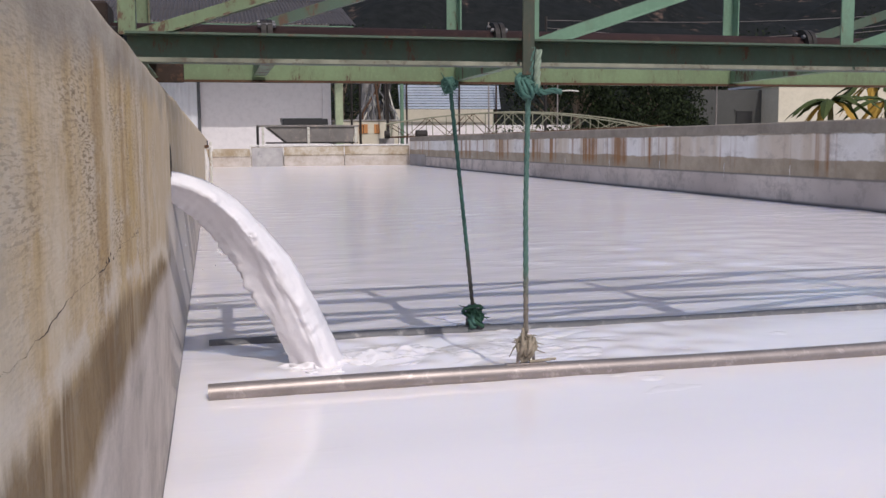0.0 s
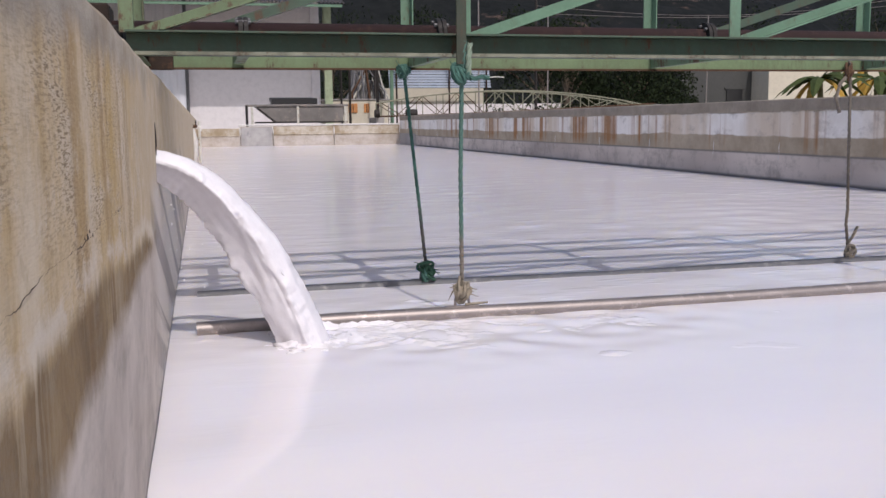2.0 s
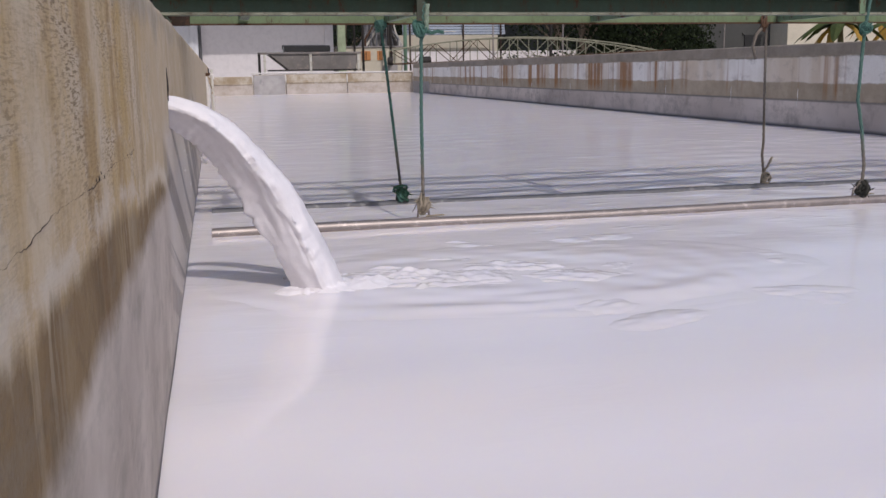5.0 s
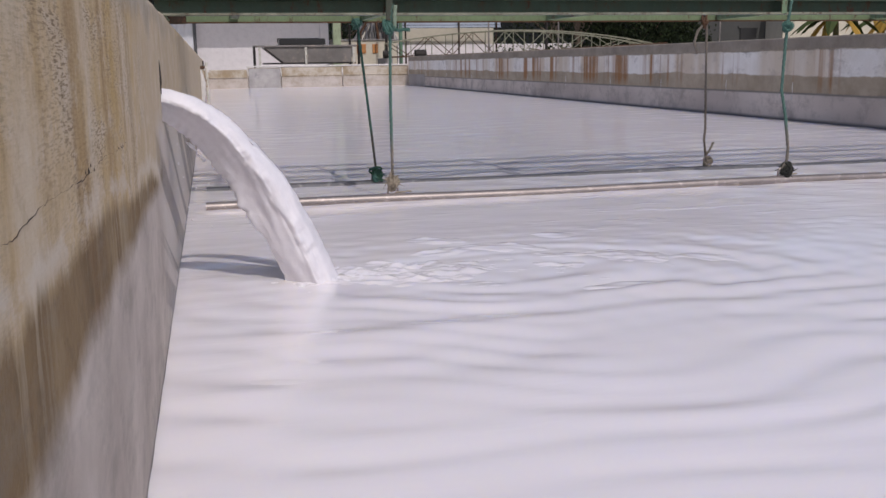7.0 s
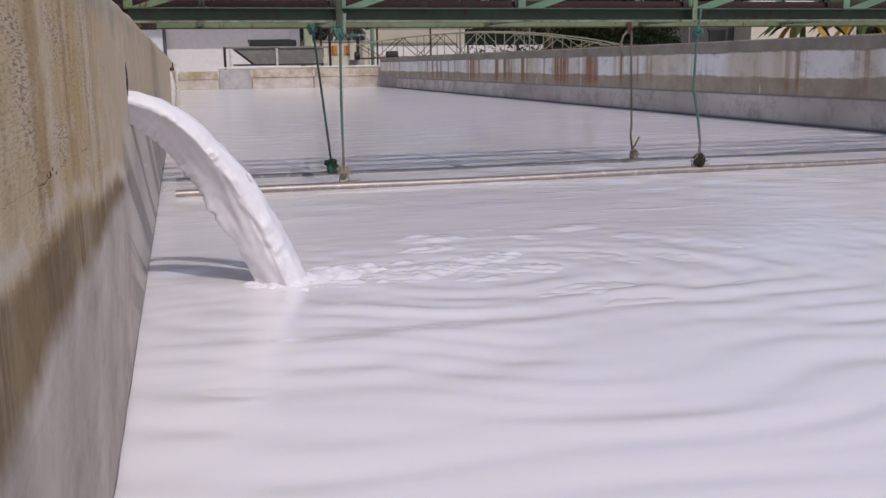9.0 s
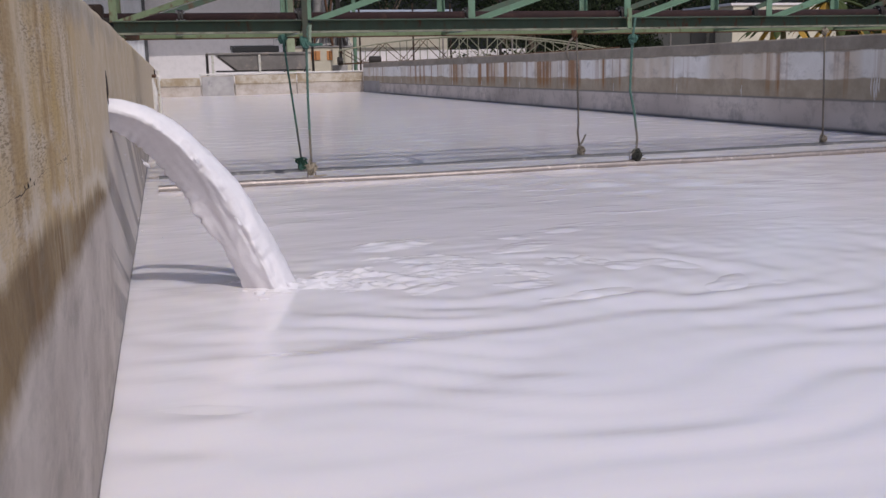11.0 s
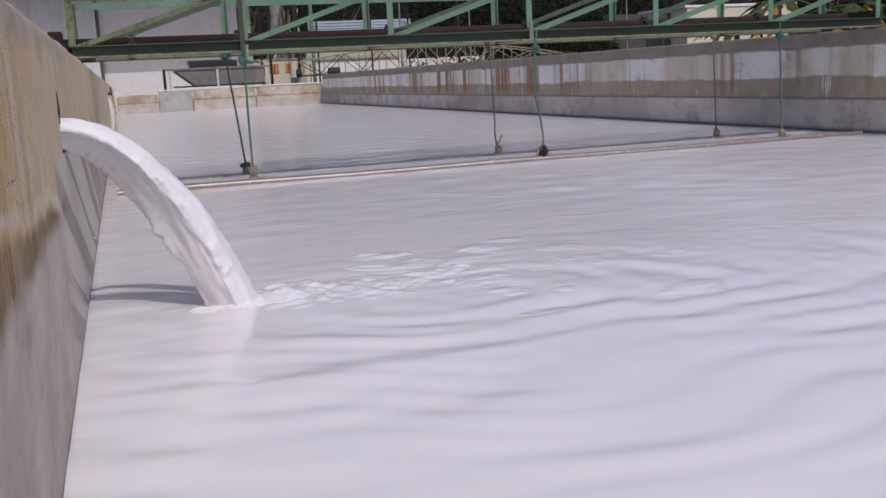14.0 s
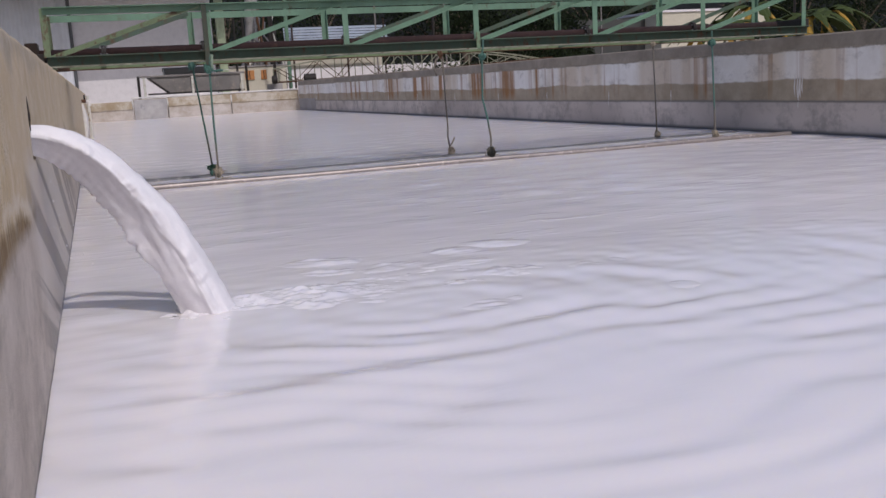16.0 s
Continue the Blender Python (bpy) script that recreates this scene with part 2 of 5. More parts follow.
def green_steel(name, col, rust=0.62):
    """Weathered oil paint: faded, grimy, with rust that runs downward."""
    k = Mat(name, 0.6)
    a = k.noise(k.pos(local=True), 3.0, 4)
    b = k.noise(k.pos(14, 14, 5, local=True), 1.0, 7, 0.78)
    f = k.noise(k.pos(local=True), 70.0, 5, 0.75)
    c = k.mix(k.ramp(a, 0.3, 0.7), tuple(x * 0.7 for x in col), col)
    c = k.mix(k.calc('MULTIPLY', k.ramp(f, 0.5, 0.75), 0.3), c, tuple(min(1, x * 1.45 + 0.02) for x in col))
    c = k.mix(k.calc('MULTIPLY', k.ramp(b, rust - 0.13, rust), 0.55), c, tuple(x * 0.55 + y * 0.45 for x, y in zip(col, (0.07, 0.045, 0.025))))
    c = k.mix(k.ramp(b, rust, rust + 0.05), c, k.mix(f, (0.055, 0.027, 0.014), (0.105, 0.052, 0.026)))
    k.colour(c)
    k.bump(b, 0.3, 0.003)
    return k.m


def corrugated(name, col, sx, sy, dirt=(0.4, 0.37, 0.34)):
    """Sheet metal or asbestos with dirt runs; its waves are in the mesh."""
    k = Mat(name, 0.55)
    a = k.noise(k.pos(0.3, 0.3, 0.3), 2.0, 5, 0.65)
    c = k.mix(k.ramp(a, 0.35, 0.75), col, tuple(x * 0.8 for x in col))
    r = k.noise(k.pos(4, 4, 0.3), 1.0, 4, 0.7)
    k.colour(k.mix(k.calc('MULTIPLY', k.ramp(r, 0.55, 0.75), 0.5), c, dirt))
    return k.m


LIQUID, FOAM = liquid_material(), foam_material()
WALL_L, WALL_R, WALL_F = left_wall_material(), right_wall_material(), far_wall_material()
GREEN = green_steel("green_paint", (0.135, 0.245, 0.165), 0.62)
# the gantry green again, grimy and darkened to carry the shade under the flanges
SHADED_GREEN = green_steel("grimy_green_paint_in_shade", (0.058, 0.098, 0.066), 0.57)
# dust colour raised to carry light bounced up from the milk
LIT_DUST = simple("dust_paled_by_bounce", (0.26, 0.265, 0.20), 0.95, 0, 0.6, 7, (0.085, 0.065, 0.045))
OLIVE = green_steel("olive_green_paint", (0.16, 0.225, 0.115), 0.59)
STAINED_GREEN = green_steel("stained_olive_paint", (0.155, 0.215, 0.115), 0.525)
GREEN_RUSTY = green_steel("rusty_green_paint", (0.155, 0.25, 0.145), 0.54)
PALE_GREEN = green_steel("pale_green_paint", (0.34, 0.40, 0.26), 0.62)
CREAM_STEEL = green_steel("faded_cream_paint", (0.27, 0.27, 0.19), 0.60)
RED_PIPE = simple("red_oxide_paint", (0.030, 0.010, 0.009), 0.85, 0, 0.45, 5, (0.05, 0.022, 0.016))
DARK = simple("grimy_iron", (0.028, 0.023, 0.021), 0.65, 0.3, 0.3, 12)
STEEL = simple("wet_steel", (0.33, 0.29, 0.275), 0.46, 0.65, 0.25, 7, (0.46, 0.40, 0.38))
STEEL_DARK = simple("dull_wet_steel", (0.14, 0.14, 0.15), 0.6, 0.3, 0.3, 7, (0.26, 0.25, 0.25))
DARK_RUST = simple("dark_scaly_rust", (0.042, 0.026, 0.018), 0.9, 0.1, 0.5, 12, (0.09, 0.045, 0.025))
RUST = simple("rust", (0.10, 0.048, 0.024), 0.85, 0.1, 0.4, 14)
CONCRETE = simple("grey_concrete", (0.36, 0.34, 0.33), 0.85, 0, 0.25, 1.2, (0.28, 0.26, 0.24), local=False)
PATCH = simple("patched_cement", (0.44, 0.42, 0.41), 0.85, 0, 0.35, 2.0, (0.27, 0.265, 0.27), local=False)
PLASTER = simple("white_plaster", (0.76, 0.72, 0.735), 0.8, 0, 0.06, 0.5, None, 0.1, local=False)
CREAM = simple("cream_plaster", (0.60, 0.55, 0.445), 0.8, 0, 0.1, 0.6, None, 0.1, local=False)
# grey house plaster, darkened in its colour for the shade of trees
GREY_WALL = simple("grey_plaster_in_tree_shade", (0.066, 0.067, 0.064), 0.85, 0, 0.15, 0.7, None, 0.1, local=False)
WHITE_SHEET = corrugated("white_sheet", (0.66, 0.66, 0.70), 1, 1)
BLUE_SHEET = corrugated("pale_blue_sheet", (0.40, 0.46, 0.56), 1, 1)
ROOF_SHEET = corrugated("weathered_roof_sheet", (0.075, 0.062, 0.055), 1, 1, (0.045, 0.038, 0.032))
GLASS_DARK = simple("dark_opening", (0.02, 0.02, 0.022), 0.3, 0, 0.2, 2, None, 0)
ORANGE = simple("orange_shutter", (0.55, 0.24, 0.08), 0.6, 0, 0.2, 3)
EARTH = simple("dry_earth", (0.40, 0.36, 0.30), 0.95, 0, 0.3, 0.4, (0.16, 0.15, 0.09), 0.3, local=False)
HOPPER = simple("galvanised_trough", (0.23, 0.21, 0.195), 0.55, 0.15, 0.4, 1.5, (0.30, 0.25, 0.21))
PAINT_W = simple("white_paint", (0.62, 0.60, 0.54), 0.6, 0, 0.15, 5, (0.3, 0.2, 0.12))
TRUNK = simple("bark", (0.16, 0.12, 0.09), 0.9, 0, 0.3, 8)
STEM = simple("banana_stem", (0.20, 0.19, 0.09), 0.7, 0, 0.35, 6)
DRIP = simple("lime_drip", (0.70, 0.67, 0.64), 0.7, 0, 0.2, 9)


def rope_material(name, col, worn, top):
    """Twisted twine, soaked and grey towards the foot."""
    k = Mat(name, 0.9)
    z = k.axis("Z")
    f = k.noise(k.pos(local=True), 90.0, 4, 0.7)
    c = k.mix(k.ramp(f, 0.3, 0.7), tuple(x * 0.55 for x in col), col)
    zz = k.calc('ADD', z, k.calc('MULTIPLY', k.calc('SUBTRACT', k.noise(k.pos(), 14.0, 3), 0.5), 0.2))
    w = k.mix(k.ramp(f, 0.3, 0.7), tuple(x * 0.6 for x in worn), worn)
    k.colour(k.mix(k.ramp(zz, top, top + 0.12), w, c))
    k.bump(f, 0.5, 0.003)
    return k.m


ROPE_GREEN = rope_material("green_twine", (0.09, 0.18, 0.15), (0.20, 0.175, 0.145), 0.28)
ROPE_DARK = rope_material("dark_green_twine", (0.055, 0.145, 0.12), (0.075, 0.075, 0.065), 0.30)
ROPE_GREY = rope_material("grey_twine", (0.22, 0.19, 0.16), (0.17, 0.14, 0.11), 0.45)
ROPE_PALE = simple("bleached_green_twine", (0.26, 0.33, 0.25), 0.95, 0, 0.4, 60)
TWINE_BEIGE = simple("frayed_beige_twine", (0.34, 0.29, 0.22), 0.95, 0, 0.4, 60)
TWINE_TEAL = simple("frayed_teal_twine", (0.07, 0.165, 0.135), 0.95, 0, 0.45, 60)
TWINE_BLACK = simple("frayed_dark_twine", (0.035, 0.035, 0.028), 0.95, 0, 0.4, 60)


def leaf_material(name, col, alt):
    k = Mat(name, 0.75, 0.0, 0.2)
    info = k.node("ShaderNodeNewGeometry").outputs["Random Per Island"]
    k.colour(k.mix(info, col, alt))
    return k.m


# deep shade inside the crowns is put into the near-black leaf colours
LEAF = leaf_material("leaves_in_deep_shade", (0.004, 0.008, 0.003), (0.018, 0.029, 0.008))
LEAF_B = leaf_material("banana_leaves", (0.022, 0.042, 0.012), (0.07, 0.085, 0.025))
LEAF_DRY = leaf_material("dry_banana_leaves", (0.46, 0.29, 0.045), (0.22, 0.125, 0.03))


def hill_material():
    k = Mat("wooded_hill", 0.95, 0, 0.1)
    a = k.noise(k.pos(), 0.05, 6, 0.7)
    b = k.noise(k.pos(), 0.35, 5, 0.7)
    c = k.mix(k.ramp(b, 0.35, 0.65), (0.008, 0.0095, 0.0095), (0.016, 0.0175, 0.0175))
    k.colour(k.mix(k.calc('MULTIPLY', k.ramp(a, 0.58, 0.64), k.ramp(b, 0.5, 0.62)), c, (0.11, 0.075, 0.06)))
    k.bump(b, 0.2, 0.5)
    return k.m


HILL = hill_material()


# ---- mesh helpers ----
def mesh_from(name, bm, mat, smooth=False):
    me = bpy.data.meshes.new(name)
    bm.to_mesh(me)
    bm.free()
    me.materials.append(mat)
    if smooth:
        for p in me.polygons:
            p.use_smooth = True
    return me


def part(name, bm, mat, parent=None, label="", smooth=False):
    ob = new(name, mesh_from(name, bm, mat, smooth))
    ob.parent = parent
    if label:
        ob["label"] = label
    return ob


def thing(name, at, label, category, group="", kind=""):
    ob = new(name)
    ob.empty_display_size = 0.1
    ob.location = at
    return tagged(ob, label, category, group, kind)


def box(bm, lo, hi, bevel=0.0, m=None):
    lo, hi = Vector(lo), Vector(hi)
    r = bmesh.ops.create_cube(bm, size=1.0)
    vs = r["verts"]
    for v in vs:
        v.co = Vector(((lo[i] + hi[i]) / 2 + v.co[i] * (hi[i] - lo[i]) for i in range(3)))
    if bevel:
        es = list({e for v in vs for e in v.link_edges})
        out = bmesh.ops.bevel(bm, geom=es, offset=bevel, segments=1, affect='EDGES')
        vs = list({v for f in out["faces"] for v in f.verts} | {v for v in vs if v.is_valid})
    if m is not None:
        bmesh.ops.transform(bm, matrix=m, verts=vs)
    return bm


def boxed(*args, **kw):
    return box(bmesh.new(), *args, **kw)


def tube(bm, pts, r, sides=10, caps=True):
    """A round bar along points; r is one radius or one for each point."""
    pts = [Vector(p) for p in pts]
    rs = r if isinstance(r, (list, tuple)) else [r] * len(pts)
    rings, up = [], None
    for i, p in enumerate(pts):
        d = (pts[min(i + 1, len(pts) - 1)] - pts[max(i - 1, 0)]).normalized()
        if up is None:
            up = Vector((0, 0, 1)) if abs(d.z) < 0.9 else Vector((0, 1, 0))
        a = d.cross(up).normalized()
        b = a.cross(d).normalized()
        up = b
        rings.append([bm.verts.new(p + rs[i] * (math.cos(q) * a + math.sin(q) * b)) for q in (2 * math.pi * j / sides for j in range(sides))])
    for ra, rb in zip(rings, rings[1:]):
        for j in range(sides):
            bm.faces.new((ra[j], ra[(j + 1) % sides], rb[(j + 1) % sides], rb[j]))
    if caps:
        bm.faces.new(list(reversed(rings[0])))
        bm.faces.new(rings[-1])
    return bm


def tubed(pts, r, sides=10, caps=True):
    return tube(bmesh.new(), pts, r, sides, caps)


def profile_bar(bm, outline, a, b, up=(0, 0, 1)):
    """A rolled section (closed outline of side, up pairs) from a to b."""
    a, b = Vector(a), Vector(b)
    d = (b - a).normalized()
    side = d.cross(Vector(up)).normalized()
    top = side.cross(d).normalized()
    rings = [[bm.verts.new(p + side * u + top * v) for u, v in outline] for p in (a, b)]
    n = len(outline)
    for j in range(n):
        bm.faces.new((rings[0][j], rings[0][(j + 1) % n], rings[1][(j + 1) % n], rings[1][j]))
    bm.faces.new(list(reversed(rings[0])))
    bm.faces.new(rings[1])
    bmesh.ops.recalc_face_normals(bm, faces=bm.faces[:])
    return bm


def channel(h, w, t=0.006, flip=1):
    return [(0, 0), (w * flip, 0), (w * flip, t), (t * flip, t), (t * flip, h - t), (w * flip, h - t), (w * flip, h), (0, h)]


def angle(a, b, t=0.006, fx=1, fy=1):
    return [(0, 0), (a * fx, 0), (a * fx, t * fy), (t * fx, t * fy), (t * fx, b * fy), (0, b * fy)]


def wavy(bm, o, u, v, nwave, amp, nu=6):
    """A corrugated sheet from corner o along u (waves across it) and v, 6 mm thick."""
    o, u, v = Vector(o), Vector(u), Vector(v)
    n = u.cross(v).normalized()
    cols = nwave * nu
    rows = []
    for back in (0, 1):
        for s in (0, 1):
            rows.append([bm.verts.new(o + u * (i / cols) + v * s + n * (amp * math.sin(2 * math.pi * i / nu) - 0.006 * back)) for i in range(cols + 1)])
    for i in range(cols):
        bm.faces.new((rows[0][i], rows[0][i + 1], rows[1][i + 1], rows[1][i]))
        bm.faces.new((rows[2][i + 1], rows[2][i], rows[3][i], rows[3][i + 1]))
        bm.faces.new((rows[0][i + 1], rows[0][i], rows[2][i], rows[2][i + 1]))
        bm.faces.new((rows[1][i], rows[1][i + 1], rows[3][i + 1], rows[3][i]))
    return bm


# ---- the tank ----
TANK_W, TANK_L, NEAR = 7.5, 36.0, -0.9
GROUND_Z = -0.55


def ground():
    bm = bmesh.new()
    xs = [-600, -60, -0.3, 7.8, 60, 600]
    ys = [-600, -60, NEAR - 0.3, TANK_L + 0.3, 90, 900]
    vs = [[bm.verts.new((x, y, GROUND_Z)) for x in xs] for y in ys]
    for j in range(5):
        for i in range(5):
            bm.faces.new((vs[j][i], vs[j][i + 1], vs[j + 1][i + 1], vs[j + 1][i]))
    tagged(part("ground", bm, EARTH), "dry brown earth yard round the tank", "ground", kind="structure")


def left_wall():
    """Cast wall with a square opening for the spout."""
    w = thing("wall_left", (0, 0, 0), "stained tan concrete tank wall with rust runs", "wall", kind="structure")
    bm = bmesh.new()
    y0, y1, z0, z1 = 3.43, 3.575, 0.615, 0.765
    box(bm, (-0.28, NEAR, GROUND_Z), (0.0, TANK_L, z0))
    box(bm, (-0.28, NEAR, z0), (0.0, y0, z1))
    box(bm, (-0.28, y1, z0), (0.0, TANK_L, z1))
    box(bm, (-0.28, NEAR, z1), (0.0, TANK_L, 0.955))
    part("wall_body", bm, WALL_L, w)
    # coping with a worn uneven arris
    bm = bmesh.new()
    n, prof = 260, [(0.0, 0.955), (0.0, 0.985), (-0.012, 1.003), (-0.05, 1.008), (-0.26, 1.006), (-0.28, 0.955)]
    rings = []
    for i in range(n + 1):
        y = NEAR + (TANK_L - NEAR) * (i / n) ** 1.7
        rings.append([bm.verts.new((x + (0.008 * noise.noise((y * 3, j, 0)) if j else 0), y, z + (0.010 * noise.noise((y * 2.3, j * 0.5, 4)) if 0 < j < 5 else 0))) for j, (x, z) in enumerate(prof)])
    for a, b in zip(rings, rings[1:]):
        for j in range(len(prof) - 1):
            bm.faces.new((a[j], b[j], b[j + 1], a[j + 1]))
    bmesh.ops.recalc_face_normals(bm, faces=bm.faces[:])
    part("coping", bm, WALL_L, w, smooth=True)
    # construction joint, a thin rough crack line
    bm = bmesh.new()
    pts = []
    for i in range(300):
        y = NEAR + 0.1 + i * 0.0094
        pts.append((0.0, y, 0.663 + 0.008 * (1.9 - y) + 0.006 * noise.noise((y * 4, 1, 2)) + 0.004 * noise.noise((y * 23, 1, 2)) + 0.003 * noise.noise((y * 70, 1, 2))))
    tube(bm, pts, [0.0001 + 0.0018 * max(0, noise.noise((i * 0.23, 5, 5)) * 0.6 + 0.7 * noise.noise((i * 0.05, 2, 5))) for i in range(300)], 5)
    part("crack", bm, DARK_RUST, w)
    # chipped hole on the joint, with the render broken away below it
    bm = bmesh.new()
    for y, z, r in ((1.43, 0.668, 0.0045), (1.455, 0.673, 0.003), (1.40, 0.669, 0.0025), (1.49, 0.664, 0.003), (1.85, 0.664, 0.003), (1.93, 0.662, 0.002)):
        c = lump(r, y * 9, 0.25, 1.3, 0.8, 2, 0.6)
        bmesh.ops.translate(c, vec=Vector((0, y, z)), verts=c.verts[:])
        me = bpy.data.meshes.new("chip")
        c.to_mesh(me)
        c.free()
        bm.from_mesh(me)
    part("chips", bm, DARK_RUST, w)
    # spout sleeve
    bm = bmesh.new()
    for s, flip in ((0.072, 1), (0.066, -1)):
        tube(bm, [(-0.34, 3.5, 0.69), (-0.02, 3.5, 0.69)], s, 24, caps=False)
    part("spout_sleeve", bm, DARK, w, "dark iron pipe sleeve in the wall")
    bm = bmesh.new()
    for y, z, r, sy, sz in ((3.455, 0.778, 0.020, 0.7, 1.7), (3.50, 0.757, 0.014, 1.2, 1.3), (3.475, 0.735, 0.012, 0.8, 2.0)):
        c = lump(r, z * 40, 0.2, sy, sz, 2, 0.6)
        bmesh.ops.translate(c, vec=Vector((0, y, z)), verts=c.verts[:])
        me = bpy.data.meshes.new("chip")
        c.to_mesh(me)
        c.free()
        bm.from_mesh(me)
    part("spout_chip", bm, DARK_RUST, w, "dark broken edge of the hole")
    return w


def right_wall():
    w = thing("wall_right", (0, 0, 0), "limewashed concrete tank wall with rust runs", "wall", kind="structure")
    x = TANK_W
    bm = bmesh.new()
    box(bm, (x, NEAR, GROUND_Z), (x + 0.28, TANK_L, 0.35), 0.006)
    box(bm, (x + 0.007, NEAR, 0.35), (x + 0.28, TANK_L, 0.90))
    part("wall_body", bm, WALL_R, w)
    part("coping", boxed((x - 0.004, NEAR, 0.90), (x + 0.28, TANK_L, 1.062), bevel=0.015), WALL_R, w, "grey cement coping")
    # pale lime drips at the panel joints
    r = random.Random(3)
    for y in (6.2, 8.75, 11.24, 12.9, 15.0, 17.1, 19.45, 22.0, 24.4, 27, 30, 33):
        bm = bmesh.new()
        h = r.uniform(0.14, 0.22)
        for z_hi, z_lo, xx in ((0.50, 0.355, x + 0.008), (0.346, 0.46 - h, x + 0.001)):
            tube(bm, [(xx, y, z_hi), (xx, y + 0.004, (z_hi + z_lo) / 2), (xx, y - 0.002, z_lo)], [0.004, 0.009, 0.003], 8)
        if abs(y - 8.75) < 0.01:
            for k in range(5):
                yy = y + r.uniform(-0.06, 0.06)
                tube(bm, [(x + 0.008, yy, 0.64), (x + 0.008, yy + 0.01, 0.5), (x + 0.008, yy, r.uniform(0.36, 0.46))], [0.004, 0.011, 0.003], 6)
        part("lime_drip", bm, DRIP, w)
    # darker patched panel near the far corner
    part("patch_panel", boxed((x - 0.012, 33.2, 0.0), (x, 35.95, 0.42), bevel=0.004), CONCRETE, w, "dark grey cement patch")
    return w


def far_wall():
    w = thing("wall_far", (0, 0, 0), "low old concrete end wall of the tank", "wall", kind="structure")
    y = TANK_L
    for a, b, h in ((-0.28, 1.53, 0.66), (1.55, 2.72, 0.72), (2.74, 4.98, 0.73), (5.0, 7.5, 0.74)):
        part("panel", boxed((a, y, GROUND_Z), (b, y + 0.3, h), bevel=0.02), WALL_F, w)
        part("ledge", boxed((a + 0.01, y - 0.03, h * 0.56), (b - 0.01, y + 0.02, h * 0.62), bevel=0.01), WALL_F, w)
    part("patch_panel", boxed((1.58, y - 0.036, -0.1), (2.70, y - 0.031, 0.70)), PATCH, w, "grey cement patch")
    part("cap", boxed((1.5, y - 0.03, 0.742), (7.5, y + 0.33, 0.80), bevel=0.02), DRIP, w, "whitened cement cap")
    for x in (1.54, 2.73, 4.99):
        part("lime_drip", tubed([(x, y - 0.005, 0.70), (x, y - 0.012, 0.55), (x + 0.01, y - 0.004, 0.38)], [0.02, 0.03, 0.008], 6), DRIP, w)
    return w


def near_wall():
    tagged(part("wall_near", boxed((-0.28, NEAR - 0.3, GROUND_Z), (TANK_W + 0.28, NEAR, 0.6), bevel=0.01), CONCRETE), "plain concrete end wall of the tank", "wall", kind="structure")


LAND = Vector((0.50, 3.64, 0.0))


def water():
    """One sheet of starch milk with low relief."""
    xs = np.linspace(0.0, TANK_W + 0.02, 230)
    ys = np.concatenate([np.arange(NEAR, 6.0, 0.028), np.arange(6.0, 12, 0.05), np.arange(12, 20, 0.10), np.linspace(20, TANK_L + 0.02, 90)])
    X, Y = np.meshgrid(xs, ys)
    Z = np.zeros_like(X)
    g = np.random.RandomState(4)
    # far half: wind-like ripples running along the tank; stronger beyond the gantry
    step = np.interp(Y, (6, 12, 20, 30), (0.035, 0.06, 0.12, 0.20))
    wind = np.clip(0.55 + 0.5 * np.sin(X * 0.9 + 1.7 * np.sin(Y * 0.31)) * np.sin(Y * 0.55 + X * 0.4) + 0.25 * np.sin(X * 2.3 - Y * 1.1), 0.12, 1.2)
    for _ in range(34):
        th = g.normal(math.pi / 2, 0.75)
        lam = g.uniform(0.12, 0.62)
        kx, ky = math.cos(th) * 2 * math.pi / lam, math.sin(th) * 2 * math.pi / lam
        seen = np.clip((lam - 3 * step) / (2 * step), 0, 1)
        Z += lam * 0.0011 * seen * wind * np.sin(kx * X + ky * Y + g.uniform(0, 6.3)) * np.clip((Y - 3.4) / 2.6, 0.05, 1)
    # long low swell in front
    for _ in range(7):
        th = g.normal(math.pi / 2 + 0.15, 0.22)
        lam = g.uniform(0.5, 1.1)
        Z += lam * 0.0016 * np.sin((math.cos(th) * X + math.sin(th) * Y) * 2 * math.pi / lam + g.uniform(0, 6.3)) * np.clip((5 - Y) / 3, 0, 1)
    # churn round the place where the jet falls
    for _ in range(22):
        th, lam = g.uniform(0, 6.3), g.uniform(0.10, 0.28)
        Z += lam * 0.006 * np.sin((math.cos(th) * X + math.sin(th) * Y) * 2 * math.pi / lam + g.uniform(0, 6.3)) * np.exp(-((X - 1.15) / 0.75) ** 2 - ((Y - 3.75) / 0.42) ** 2)
    nx, ny = len(xs), len(ys)
    co = np.stack([X, Y, Z], -1).reshape(-1, 3)
    i = (np.arange(ny - 1)[:, None] * nx + np.arange(nx - 1)[None]).ravel()
    faces = np.stack([i, i + 1, i + nx + 1, i + nx], 1)
    me = bpy.data.meshes.new("liquid")
    me.from_pydata(co.tolist(), [], faces.tolist())
    me.materials.append(LIQUID)
    for p in me.polygons:
        p.use_smooth = True
    tagged(new("water", me), "opaque white starch milk filling the tank", "liquid", kind="structure")


MOVERS = []


def smooth_step(t, a, b):
    q = min(1.0, max(0.0, (t - a) / (b - a)))
    return q * q * (3 - 2 * q)


def lift(t):
    """How far the churned milk has risen above the calm level, in metres."""
    return 0.009 * smooth_step(t, 1.8, 5.2)


